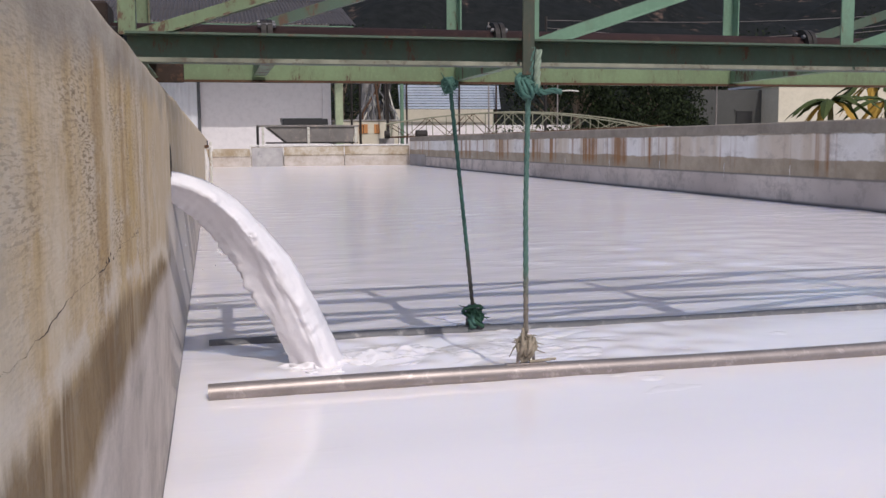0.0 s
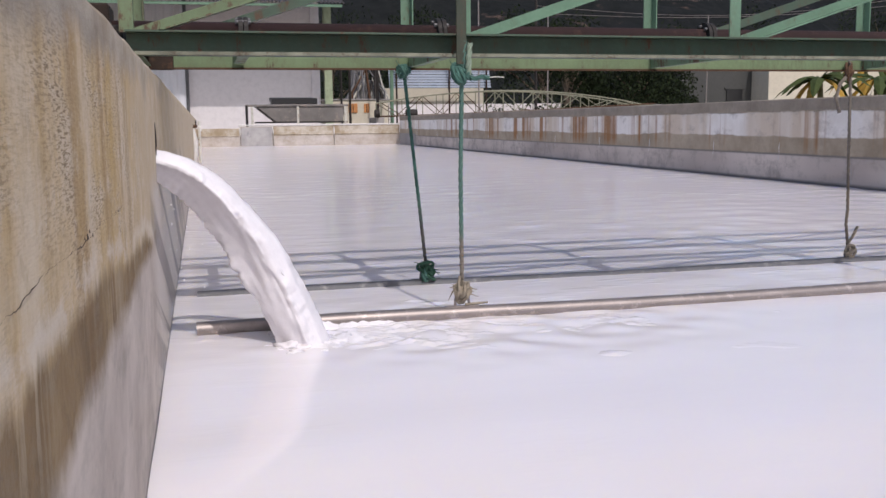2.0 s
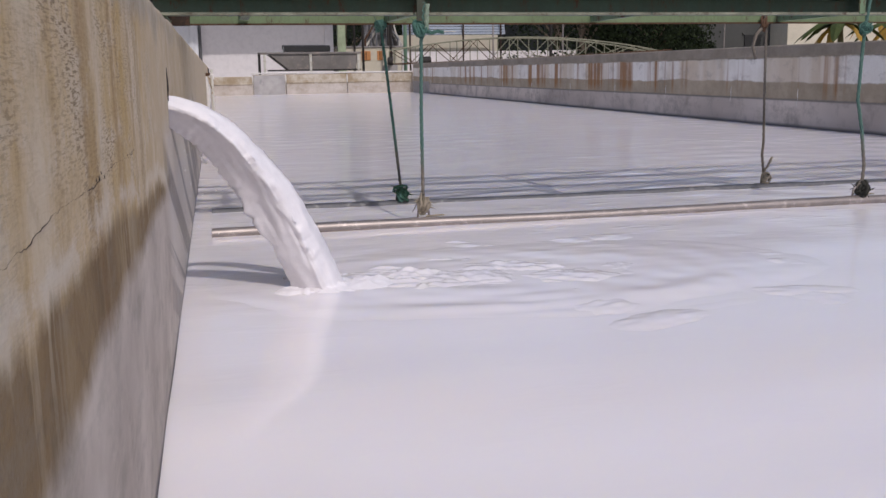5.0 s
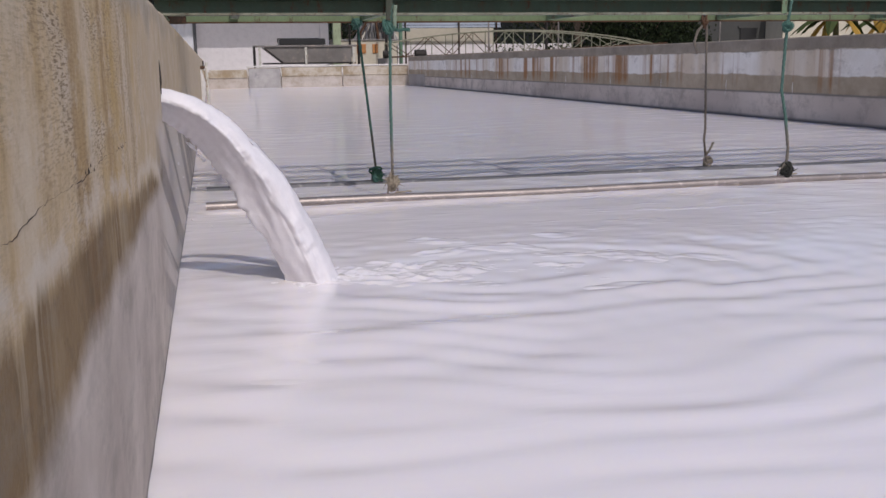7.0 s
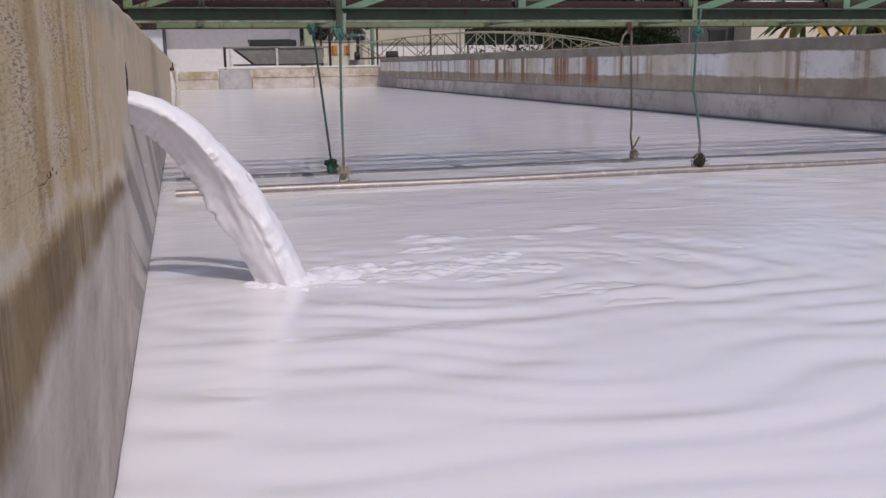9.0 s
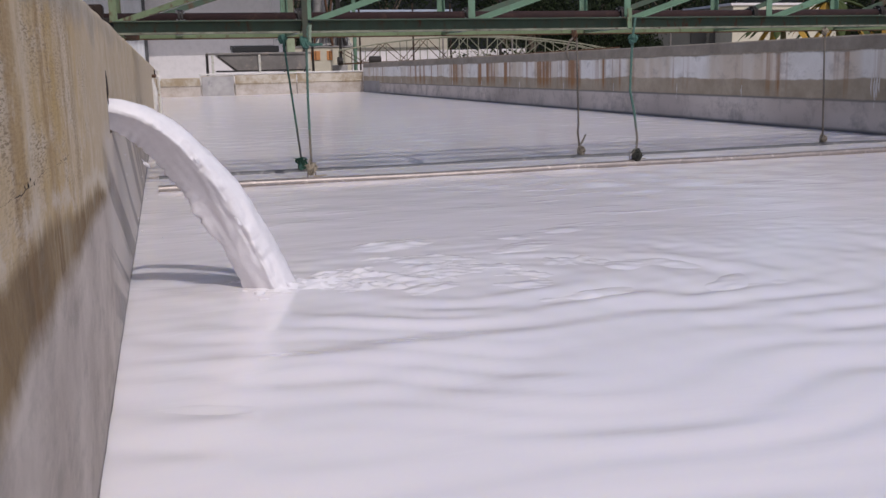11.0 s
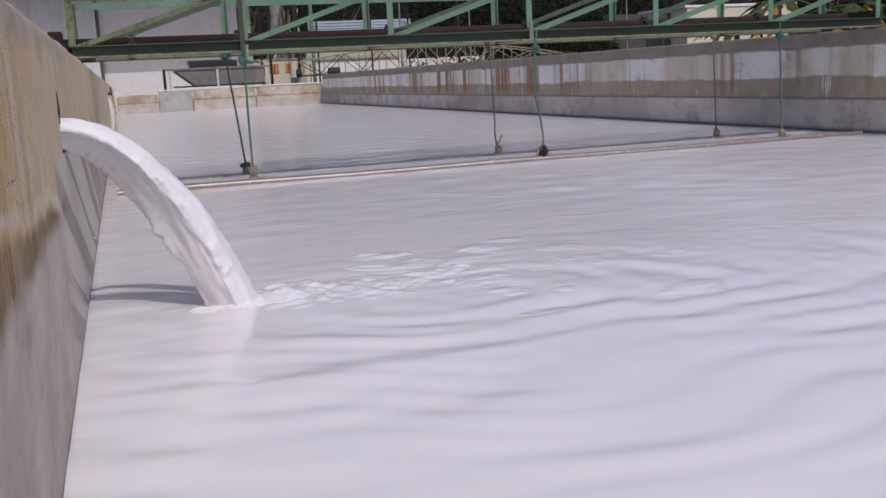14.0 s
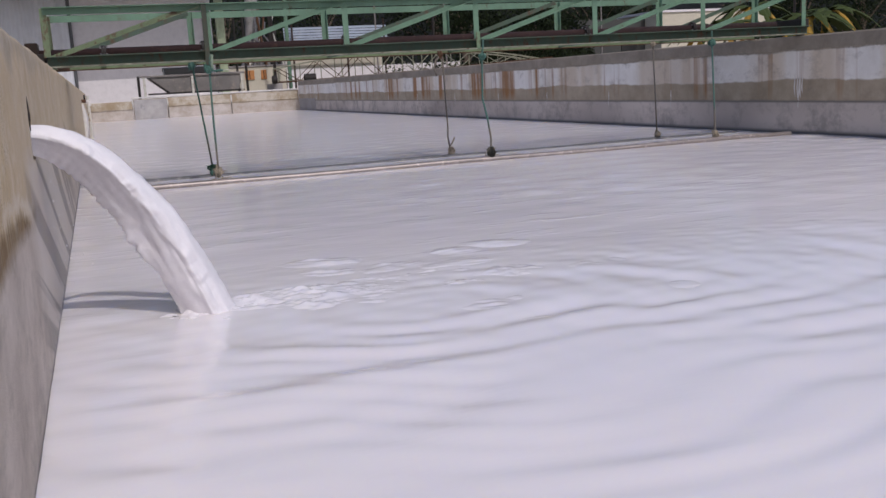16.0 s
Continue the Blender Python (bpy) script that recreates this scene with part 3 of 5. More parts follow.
def wave_mesh(name, xs, ys, seed, scale, shape):
    """Rounded rings of waves about the place where the jet falls; shape(r, Y) is 1 inside and 0 at the sunk rim."""
    X, Y = np.meshgrid(xs, ys)
    g = np.random.RandomState(seed)

    def soft(lam, n=9):
        out = np.zeros_like(X)
        for _ in range(n):
            th, l = g.uniform(0, 6.3), lam * g.uniform(0.7, 1.6)
            out += np.sin((np.cos(th) * X + np.sin(th) * Y) * 2 * math.pi / l + g.uniform(0, 6.3))
        return out / math.sqrt(n)

    r = np.hypot((X - 1.25) / 1.9, Y - 3.70)
    H = np.zeros_like(X)
    for lam, amp, wander in ((0.25, 0.0044, 0.16), (0.15, 0.0022, 0.13), (0.38, 0.0046, 0.22)):
        phase = 2 * math.pi * r / lam + wander * 2 * math.pi / lam * 0.46 * soft(1.2)
        patchy = np.clip(0.50 + 0.65 * soft(1.0), 0.03, 1.4)
        H += amp * patchy * (np.sin(phase) + 0.18 * np.sin(2 * phase + 0.6))
    H *= np.clip(1.2 - r / 2.8, 0.18, 1) * np.clip(r / 0.5, 0.2, 1) * np.clip((4.35 - Y) / 0.7, 0.22, 1)
    H += 0.0010 * soft(0.15, 14) * np.exp(-((r - 0.5) / 0.7) ** 2)
    H += 0.0009 * soft(0.13, 16) * np.clip(0.4 + 0.6 * soft(0.9), 0, 1.2) * np.clip((Y - 3.6) / 0.6, 0, 1)
    edge = np.clip(shape(r, Y), 0, 1)
    edge = edge * edge * (3 - 2 * edge)
    Z = scale * H * edge - 0.013 * (1 - edge)
    nx, ny = len(xs), len(ys)
    co = np.stack([X, Y, Z], -1).reshape(-1, 3)
    i = (np.arange(ny - 1)[:, None] * nx + np.arange(nx - 1)[None]).ravel()
    me = bpy.data.meshes.new(name)
    me.from_pydata(co.tolist(), [], np.stack([i, i + 1, i + nx + 1, i + nx], 1).tolist())
    me.materials.append(LIQUID)
    for p in me.polygons:
        p.use_smooth = True
    return me


def wave_field():
    """Waves that rise out of the calm milk and drift outward: a small patch by the jet, then the whole front of the tank."""
    me = wave_mesh("waves", np.linspace(-0.02, TANK_W - 0.02, 250), np.arange(-0.3, 5.3, 0.022), 12, 1.0, lambda r, Y: (5.25 - Y) / 1.3)
    ob = tagged(new("wave_field", me), "smooth low waves spreading over white starch milk", "waves", kind="stuff")
    rows = []
    for k in range(33):
        t = k * 0.5
        rows.append((t, pose(0, -0.035 * max(0, t - 4.5), -0.026 + 0.035 * smooth_step(t, 4.5, 6.6))))
    MOVERS.append((ob, rows))
    me = wave_mesh("waves", np.linspace(0.02, 3.4, 150), np.arange(2.75, 4.65, 0.02), 5, 0.7, lambda r, Y: (0.92 - r) / 0.55)
    ob = tagged(new("ripple_patch", me), "first ripples spreading from the place where the jet strikes", "waves", kind="stuff")
    rows = [(k * 0.5, pose(0.02 * max(0, k * 0.5 - 2), -0.01 * max(0, k * 0.5 - 2), -0.014 + 0.021 * smooth_step(k * 0.5, 1.6, 4.2) - 0.018 * smooth_step(k * 0.5, 5.0, 7.0))) for k in range(33)]
    MOVERS.append((ob, rows))


# ---- the jet ----
OUT = Vector((-0.06, 3.5, 0.684))
FALL = math.sqrt(2 * OUT.z / 9.81)


def jet_at(s):
    """The jet's middle line, 0 at the spout and 1 at the surface."""
    t = s * FALL
    return Vector((OUT.x + 1.53 * t, OUT.y + 0.36 * t, OUT.z - 4.905 * t * t))


def jet_frame(s):
    d = (jet_at(s + 0.01) - jet_at(s - 0.01)).normalized()
    side = Vector((0, 0, 1)).cross(d).normalized()
    return d, side, d.cross(side)


def jet_body(seed, section, n=210, m=56, s0=0.0, s1=1.06, rough=0.008):
    """A ragged stream along the jet's line; section(s) gives the corners (side, up, raggedness) of its cut."""
    bm = bmesh.new()
    rings = []
    for i in range(n + 1):
        s = s0 + (s1 - s0) * i / n
        p, (d, side, up) = jet_at(s), jet_frame(s)
        pts = section(s)
        k = len(pts)
        ring = []
        for j in range(m):
            # rounded cut: quadratic blend round each corner
            q = j * k / m
            c, f = int(q), q - int(q)
            a, b, e = pts[c - 1], pts[c], pts[(c + 1) % k]
            w0, w2 = 0.5 * (1 - f) ** 2, 0.5 * f * f
            w1 = 1 - w0 - w2
            u, v, rag = (w0 * a[t] + w1 * b[t] + w2 * e[t] for t in range(3))
            grow = 0.25 + min(1.0, s * 1.4)
            gust = max(0.0, noise.noise((seed + 2, 0.3 * q, s * 5)) + 0.35)
            torn = 0.9 * noise.noise((seed, q * 0.6, s * 15)) + (0.35 + gust) * (1.3 * noise.noise((seed + 5, q * 0.9, s * 34)) + 0.45 * noise.noise((seed + 9, q, s * 75)))
            fold = noise.noise((seed + 3, q * 1.1, s * 5)) + 0.7 * noise.noise((seed + 7, q * 2.2, s * 8 - q)) + 0.4 * noise.noise((seed, q * 4.4, s * 13 + q)) + 0.15 * noise.noise((seed, q * 8, s * 34))
            out = rough * grow * fold + rag * grow * torn
            l = math.hypot(u - 0.02, v) + 1e-6
            ring.append(bm.verts.new(p + side * (u + out * (u - 0.02) / l) + up * (v + out * v / l)))
        rings.append(ring)
    for a, b in zip(rings, rings[1:]):
        for j in range(m):
            bm.faces.new((a[j], a[(j + 1) % m], b[(j + 1) % m], b[j]))
    bm.faces.new(list(reversed(rings[0])))
    bm.faces.new(rings[-1])
    bmesh.ops.recalc_face_normals(bm, faces=bm.faces[:])
    return bm


def front_cut(s):
    """Wedge: lit upper face, ragged lip towards the near end, deep undercut below."""
    g = min(1.0, 0.30 + s * 2.2)
    h = 0.088 + 0.080 * min(1.0, s * 1.5)
    lip, e = -0.080 * g, (0.10 - 0.16 * min(1.0, s)) * h
    return [(0.05 * g, 0.40 * h, 0.001), (0.0, 0.54 * h, 0.003), (lip * 0.7, e + 0.28 * h, 0.0005), (lip, e, 0.012),
            (lip * 0.62, e - 0.10 * h, 0.002), (0.012 * g, e - 0.42 * h, 0.0), (0.050 * g, -0.64 * h, 0.016), (0.062 * g, -0.30 * h, 0.0), (0.055 * g, 0.05 * h, 0.0)]


def rear_cut(s):
    """The second strand of the stream, behind and a little above the first."""
    g = min(1.0, max(0.08, (s - 0.04) * 3.0))
    c, z, r = 0.235 * g - 0.09 * s * s, 0.056 * min(1.0, max(-0.2, (s - 0.16) * 2.6)), 0.020 + 0.022 * min(1.0, s * 1.5)
    return [(c + r * 0.9 * math.cos(q), z + r * math.sin(q), 0.003) for q in (2 * math.pi * t / 8 for t in range(8))]


def lump(r, seed, sx=1, sy=1, sz=1, sub=3, rough=0.35):
    bm = bmesh.new()
    bmesh.ops.create_icosphere(bm, subdivisions=sub, radius=r)
    for v in bm.verts:
        n = v.co.normalized()
        f = 1 + rough * noise.noise(n * 1.6 + Vector((seed, 0, 0))) + rough * 0.6 * noise.noise(n * 4 + Vector((0, seed, 0)))
        v.co = Vector((v.co.x * sx, v.co.y * sy, v.co.z * sz)) * f
    return bm


def jet():
    j = thing("milk_jet", OUT, "thick white jet of starch milk pouring from the wall", "jet")
    back = Matrix.Translation(-OUT)

    def add(name, bm, mat=FOAM):
        bmesh.ops.transform(bm, matrix=back, verts=bm.verts[:])
        return part(name, bm, mat, j, smooth=True)

    core = add("front_stream", jet_body(1, front_cut))
    sheet = add("rear_stream", jet_body(17, rear_cut, 150, 32))
    r = random.Random(2)
    for ob, amp, seed in ((core, 0.9, 1), (sheet, 1.4, 5)):
        rows = []
        for i in range(0, 81):
            t = i * 0.2
            a = [amp * noise.noise((t * 1.7, seed, k * 9.0)) for k in range(3)]
            rows.append((t, pose(0.024 * smooth_step(t, 9.2, 13.0), 0.004 * a[2], 0, a[0] * 6, a[1] * 0.9, a[2] * 0.8)))
        MOVERS.append((ob, rows))
    # clots that ride down the jet, sink and come round again behind the wall
    for n in range(12):
        rad = r.uniform(0.003, 0.006)
        ob = part("clot", lump(rad, n * 3.1, 3.2, 0.8, 0.9, 3, 0.7), FOAM, j, smooth=True)
        u, v = ((-0.074, 0.014), (0.046, -0.098), (-0.040, 0.055))[n % 3]
        u, v = u + r.uniform(-0.008, 0.008), v + r.uniform(-0.010, 0.010)
        period, t, rows = 1.2, -r.uniform(0, 1.2), []
        while t < 16.4:
            for s in (0.02, 0.27, 0.52, 0.77, 1.0):
                p, (d, side, up) = jet_at(s), jet_frame(s)
                w = min(1.0, 0.45 + 1.3 * s)
                p = p + side * u * w + up * v * w - OUT
                rows.append((t + s * FALL, pose(*p, 0, math.degrees(math.atan2(-d.z, d.x)), 0)))
            for dt, p, ry in ((0.55, (0.75, 0.1, -0.85), 60), (0.75, (0.3, 0.0, -0.95), 30), (0.95, (-0.2, 0, -0.8), 10), (1.12, (-0.14, 0, -0.01), 5)):
                rows.append((t + dt, pose(*p, 0, ry, 0)))
            t += period
        rows = [(a, b) for a, b in rows if 0 <= a <= 16]
        rows = [(0.0, rows[0][1])] + [x for x in rows if x[0] > 0.02] + [(16.0, rows[-1][1])]
        keep, last = [], -1
        for a, b in rows:
            if frame(a) != last:
                keep.append((a, b))
                last = frame(a)
        MOVERS.append((ob, keep))
    # spray where it strikes
    for n in range(26):
        a, d = r.uniform(-2.4, 2.4), r.uniform(0.04, 0.22)
        p = LAND + Vector((math.cos(a) * d, math.sin(a) * d, 0))
        ob = part("splash", lump(r.uniform(0.014, 0.040), n * 1.7, 1.5, 1.2, 0.6, 3, 0.65), FOAM, j, smooth=True)
        ph, sp = r.uniform(0, 6), r.uniform(3, 6)
        rows = [(i * 0.2, pose(*(p - OUT + Vector((0.012 * math.sin(sp * i * 0.13 + ph), 0.01 * math.cos(sp * i * 0.17), -0.014 + 0.012 * math.sin(sp * i * 0.2 + ph)))), 0, 0, 12 * math.sin(i * 0.2 + ph))) for i in range(81)]
        MOVERS.append((ob, rows))
    # small drops under the spout
    for n in range(14):
        p = Vector((r.uniform(0.03, 0.14), 3.46 + r.uniform(-0.02, 0.06), r.uniform(0.25, 0.6))) - OUT
        ob = part("drop", lump(r.uniform(0.0012, 0.0024), n, 1, 1, 1.5, 1, 0.1), FOAM, j, smooth=True)
        ob.location = p
    return j


def foam_patches():
    """Low churned swirls of froth drifting away from the jet."""
    r = random.Random(21)
    for n in range(40):
        d = 0.10 + 1.9 * (n / 40) ** 1.1
        a = r.gauss(0.06, 0.36)
        p = LAND + Vector((math.cos(a) * d, math.sin(a) * d * 0.8, 0))
        rx, ry = r.uniform(0.22, 0.40), r.uniform(0.15, 0.27)
        amp = 0.024 * max(0.25, 1 - d * 0.5)
        bm, m, rows = bmesh.new(), 34, []
        for i in range(m + 1):
            row = []
            for j in range(m + 1):
                u, v = 2 * i / m - 1, 2 * j / m - 1
                fade = max(0.0, 1 - (u * u + v * v)) ** 1.2
                x, y = u * rx, v * ry
                w = Vector((x * 8 + n * 7, y * 12, n * 1.3))
                h = 1.7 * noise.noise(w) ** 2 + 0.40 * noise.noise(w * 2.3) + 0.12 * noise.noise(w * 4.7)
                row.append(bm.verts.new((x, y, fade * amp * (0.25 + 0.75 * h) - 0.004 - 0.017 * (1 - fade))))
            rows.append(row)
        for ra, rb in zip(rows, rows[1:]):
            for j in range(m):
                bm.faces.new((ra[j], rb[j], rb[j + 1], ra[j + 1]))
        ob = part("froth", bm, LIQUID, smooth=True)
        tagged(ob, "low churned swirl of white froth on the milk", "froth", "froth round the jet", "stuff")
        ph, sp = r.uniform(0, 6), r.uniform(0.6, 1.4)
        rows = []
        for i in range(0, 33):
            t = i * 0.5
            q = p + Vector((0.07 * math.sin(sp * t + ph), 0.05 * math.cos(sp * t * 0.8 + ph), 0.003 * math.sin(2.1 * sp * t + ph) + (1.1 - 0.7 * min(1.0, d / 1.2)) * lift(t) + 0.006 * min(1.0, d / 1.2) * smooth_step(t, 5.0, 6.6)))
            rows.append((t, pose(*q, 0, 0, 22 * math.sin(0.4 * sp * t + ph))))
        MOVERS.append((ob, rows))


def mound(rx, ry, amp, seed, sx=9, sy=9):
    """A churned dome of froth that dips under the surface at its rim."""
    bm, m, rows = bmesh.new(), 36, []
    for i in range(m + 1):
        row = []
        for j in range(m + 1):
            u, v = 2 * i / m - 1, 2 * j / m - 1
            fade = max(0.0, 1 - (u * u + v * v))
            w = Vector((u * rx * sx + seed * 7, v * ry * sy, seed * 1.3)) * 1.6
            h = 0.6 + 1.5 * noise.noise(w) ** 2 + 0.5 * noise.noise(w * 2.1) + 0.14 * noise.noise(w * 4.3)
            row.append(bm.verts.new((u * rx, v * ry, fade ** 1.2 * amp * h - 0.006 - 0.018 * (1 - fade))))
        rows.append(row)
    for ra, rb in zip(rows, rows[1:]):
        for j in range(m):
            bm.faces.new((ra[j], rb[j], rb[j + 1], ra[j + 1]))
    return bm


def splashes():
    r = random.Random(31)
    for n, (dx, dy, rx, ry, amp) in enumerate(((0.03, 0.0, 0.17, 0.13, 0.034), (0.17, 0.02, 0.20, 0.16, 0.026), (0.34, 0.10, 0.24, 0.18, 0.019), (0.36, -0.10, 0.24, 0.16, 0.015), (0.60, 0.02, 0.28, 0.22, 0.014), (0.85, 0.16, 0.30, 0.20, 0.011), (0.95, -0.08, 0.32, 0.20, 0.010), (1.25, 0.05, 0.34, 0.26, 0.009), (-0.10, -0.04, 0.12, 0.09, 0.015))):
        ob = tagged(part("splash_mound", mound(rx, ry, amp, n + 2), FOAM if dx < 0.3 else LIQUID, smooth=True), "bubbling white mound where the jet strikes", "froth", "froth round the jet", "stuff")
        ph = r.uniform(0, 6)
        p = LAND + Vector((dx, dy, 0))
        rows = [(i * 0.25, pose(*(p + Vector((0.02 * math.sin(2.3 * i * 0.25 + ph), 0.015 * math.cos(1.9 * i * 0.25 + ph), 0.004 * math.sin(5 * i * 0.25 + ph) + 1.1 * lift(i * 0.25)))), 0, 0, 30 * math.sin(0.9 * i * 0.25 + ph))) for i in range(65)]
        MOVERS.append((ob, rows))
    # the jet strikes the pipe as it passes and throws milk along it
    for n in range(9):
        x = 0.50 + 0.085 * n + r.uniform(-0.03, 0.03)
        ob = tagged(part("pipe_splash", mound(r.uniform(0.08, 0.14), 0.06, r.uniform(0.022, 0.04), n + 20, 10, 10), FOAM, smooth=True), "milk thrown up along the steel pipe", "froth", "splash along the pipe", "stuff")
        y = lambda t: G0 + 0.343 * t - 0.02
        t0, t1 = 0.75 + 0.04 * n, 2.2 - 0.07 * n
        rows = [(0.0, pose(x, y(t0), -0.12)), (t0, pose(x, y(t0), -0.10)), (t0 + 0.3, pose(x, y(t0 + 0.3), 0.012)), (t1, pose(x, y(t1), 0.008)), (t1 + 0.5, pose(x, y(t1 + 0.5), -0.09)), (16.0, pose(x, y(t1 + 0.5), -0.12))]
        MOVERS.append((ob, rows))


# ---- the gantry ----
BAYS = (-0.08, 1.17, 2.46, 3.74, 5.02, 6.29, 7.58)
REAR = 0.86
Z_LOW, Z_TOP = 1.072, 1.56
G0 = 3.23
GANTRY_ROWS = [(0.0, 0.0), (2.0, 0.682), (4.5, 1.55), (7.0, 2.425), (9.0, 3.114), (11.5, 3.99), (13.0, 4.505), (14.5, 4.99), (16.0, 5.478)]


PIPE_ROWS = [(0.0, 0.0), (1.2, 0.409), (2.0, 0.682), (3.0, 1.029), (4.5, 1.55)] + GANTRY_ROWS[3:]


def gantry_rows():
    return [(t, pose(0, G0 + d, 0)) for t, d in GANTRY_ROWS]


def gantry():
    g = thing("travelling_gantry", (0, G0, 0), "green painted steel truss gantry spanning the tank, rusty at the ends", "gantry")
    x0, x1 = BAYS[0] - 0.03, BAYS[-1] + 0.05
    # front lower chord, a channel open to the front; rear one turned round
    part("lower_chord", profile_bar(bmesh.new(), channel(0.092, 0.078, 0.007, 1), (x0, 0.070, Z_LOW), (x1, 0.070, Z_LOW)), SHADED_GREEN, g, "green channel beam painted darker for shade, with dusty flange")
    part("lower_chord", profile_bar(bmesh.new(), channel(0.092, 0.055, 0.007, -1), (x0, REAR, Z_LOW - 0.004), (x1, REAR, Z_LOW - 0.004)), OLIVE, g, "pale green channel beam, rusty below")
    for y, fl in ((0.03, 1), (REAR + 0.02, -1)):
        part("upper_chord", profile_bar(bmesh.new(), angle(0.06, 0.06, 0.006, fl, -1), (x0, y, Z_TOP), (x1, y, Z_TOP)), GREEN, g)
        for i, x in enumerate(BAYS):
            px = x + 0.062 if i == 1 and fl > 0 else x
            bm = profile_bar(bmesh.new(), angle(0.052, 0.052, 0.006, 1, fl), (px, y, Z_LOW + 0.085), (px, y, Z_TOP - 0.006), up=(0, 1, 0))
            part("post", bm, STAINED_GREEN if i == 0 else GREEN, g)
            if i < len(BAYS) - 1:
                a, b = Vector((x + (0.07 if i == 1 else 0.01), y + 0.008 * fl, Z_LOW + 0.06)), Vector((BAYS[i + 1] - 0.03, y + 0.008 * fl, Z_TOP - 0.03))
                bm = profile_bar(bmesh.new(), angle(0.05, 0.042, 0.006, fl, 1), a, b)
                bmesh.ops.bisect_plane(bm, geom=bm.verts[:] + bm.edges[:] + bm.faces[:], plane_co=(0, 0, Z_LOW + 0.093), plane_no=(0, 0, 1), clear_inner=True)
                # rear diagonals take the green with shade in its colour
                part("diagonal", bm, SHADED_GREEN if fl < 0 else STAINED_GREEN if i == 0 else GREEN, g)
    # dusty lip of the lower flange, its pale colour standing for light off the milk
    for i in range(len(BAYS) - 1):
        part("flange_lip", boxed((BAYS[i] - 0.02, -0.013, Z_LOW - 0.001), (BAYS[i + 1] - 0.03, -0.0085, Z_LOW + 0.013), bevel=0.001), LIT_DUST, g, "dusty lip of the beam, paled for light off the milk")
    part("rust_edge", boxed((x0 + 0.02, REAR - 0.007, Z_LOW - 0.007), (x1 - 0.02, REAR - 0.0005, Z_LOW + 0.003), bevel=0.001), RUST, g, "rust along the lower edge")
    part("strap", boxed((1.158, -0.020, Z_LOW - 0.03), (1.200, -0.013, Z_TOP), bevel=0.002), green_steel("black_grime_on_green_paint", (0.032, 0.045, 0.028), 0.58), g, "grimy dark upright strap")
    part("bolt_plate", boxed((3.69, -0.016, Z_LOW + 0.005), (3.73, -0.010, Z_LOW + 0.16), bevel=0.002), GREEN_RUSTY, g, "rusty strap")
    for x in BAYS:
        part("cross_beam", profile_bar(bmesh.new(), channel(0.075, 0.04, 0.006, 1), (x - 0.02, 0.065, Z_LOW + 0.008), (x - 0.02, REAR - 0.008, Z_LOW + 0.008)), GREEN_RUSTY, g)
    # small cross piece near the end
    part("cross_beam", profile_bar(bmesh.new(), angle(0.05, 0.05, 0.006, 1, 1), (0.31, 0.07, Z_LOW + 0.02), (0.31, REAR - 0.008, Z_LOW + 0.02)), GREEN_RUSTY, g)
    # rusted end of the rear beam and the box on the end carriage
    part("end_plate", boxed((x0 + 0.005, REAR - 0.012, Z_LOW - 0.01), (x0 + 0.15, REAR - 0.005, Z_LOW + 0.085), bevel=0.003), DARK_RUST, g, "dark scaly rusted plate")
    part("bearing_box", boxed((-0.29, 0.30, 1.19), (-0.185, 0.52, 1.295), bevel=0.008), DARK_RUST, g, "dark rusted box on the end carriage")
    # end carriages with flanged wheels on the wall tops
    for x, top, zt in ((-0.17, 1.008, 0.0), (7.66, 1.062, 0.0)):
        part("end_carriage", boxed((x - 0.045, 0.12, top + 0.085), (x + 0.045, REAR + 0.30, top + 0.185), bevel=0.006), DARK, g, "grimy iron end carriage")
        for y in (0.22, REAR + 0.2):
            wheel = part("wheel", tubed([(x - 0.03, y, top + 0.068), (x - 0.018, y, top + 0.068), (x - 0.018, y, top + 0.068), (x + 0.03, y, top + 0.068)], [0.066, 0.066, 0.06, 0.06], 20), DARK, g, smooth=False)
            part("axle", tubed([(x - 0.06, y, top + 0.068), (x + 0.06, y, top + 0.068)], 0.016, 8), RUST, wheel)
    return g


def red_pipe():
    """Long water pipe lying on the cross beams, with bolted flanges."""
    zc, y = Z_LOW + 0.088 + 0.040, 0.43
    p = thing("red_oxide_pipe", (0, G0, 0), "dark red oxide iron pipe with bolted flanges lying on the gantry", "pipe")
    part("pipe_run", tubed([(-0.30, y, zc), (7.5, y, zc)], 0.040, 18), RED_PIPE, p, smooth=True)
    for x in (0.34, 1.20, 2.52, 3.85, 5.1, 6.4):
        for d in (-0.011, 0.011):
            fl = part("flange", tubed([(x + d - 0.009, y, zc), (x + d + 0.009, y, zc)], 0.070 if x > 0.5 else 0.062, 20), DARK, p)
        for k in range(6):
            a = k * math.pi / 3 + 0.3
            part("bolt", tubed([(x - 0.032, y + 0.054 * math.cos(a), zc + 0.054 * math.sin(a)), (x + 0.032, y + 0.054 * math.cos(a), zc + 0.054 * math.sin(a))], 0.008, 6), STEEL_DARK, fl)
    MOVERS.append((p, gantry_rows()))


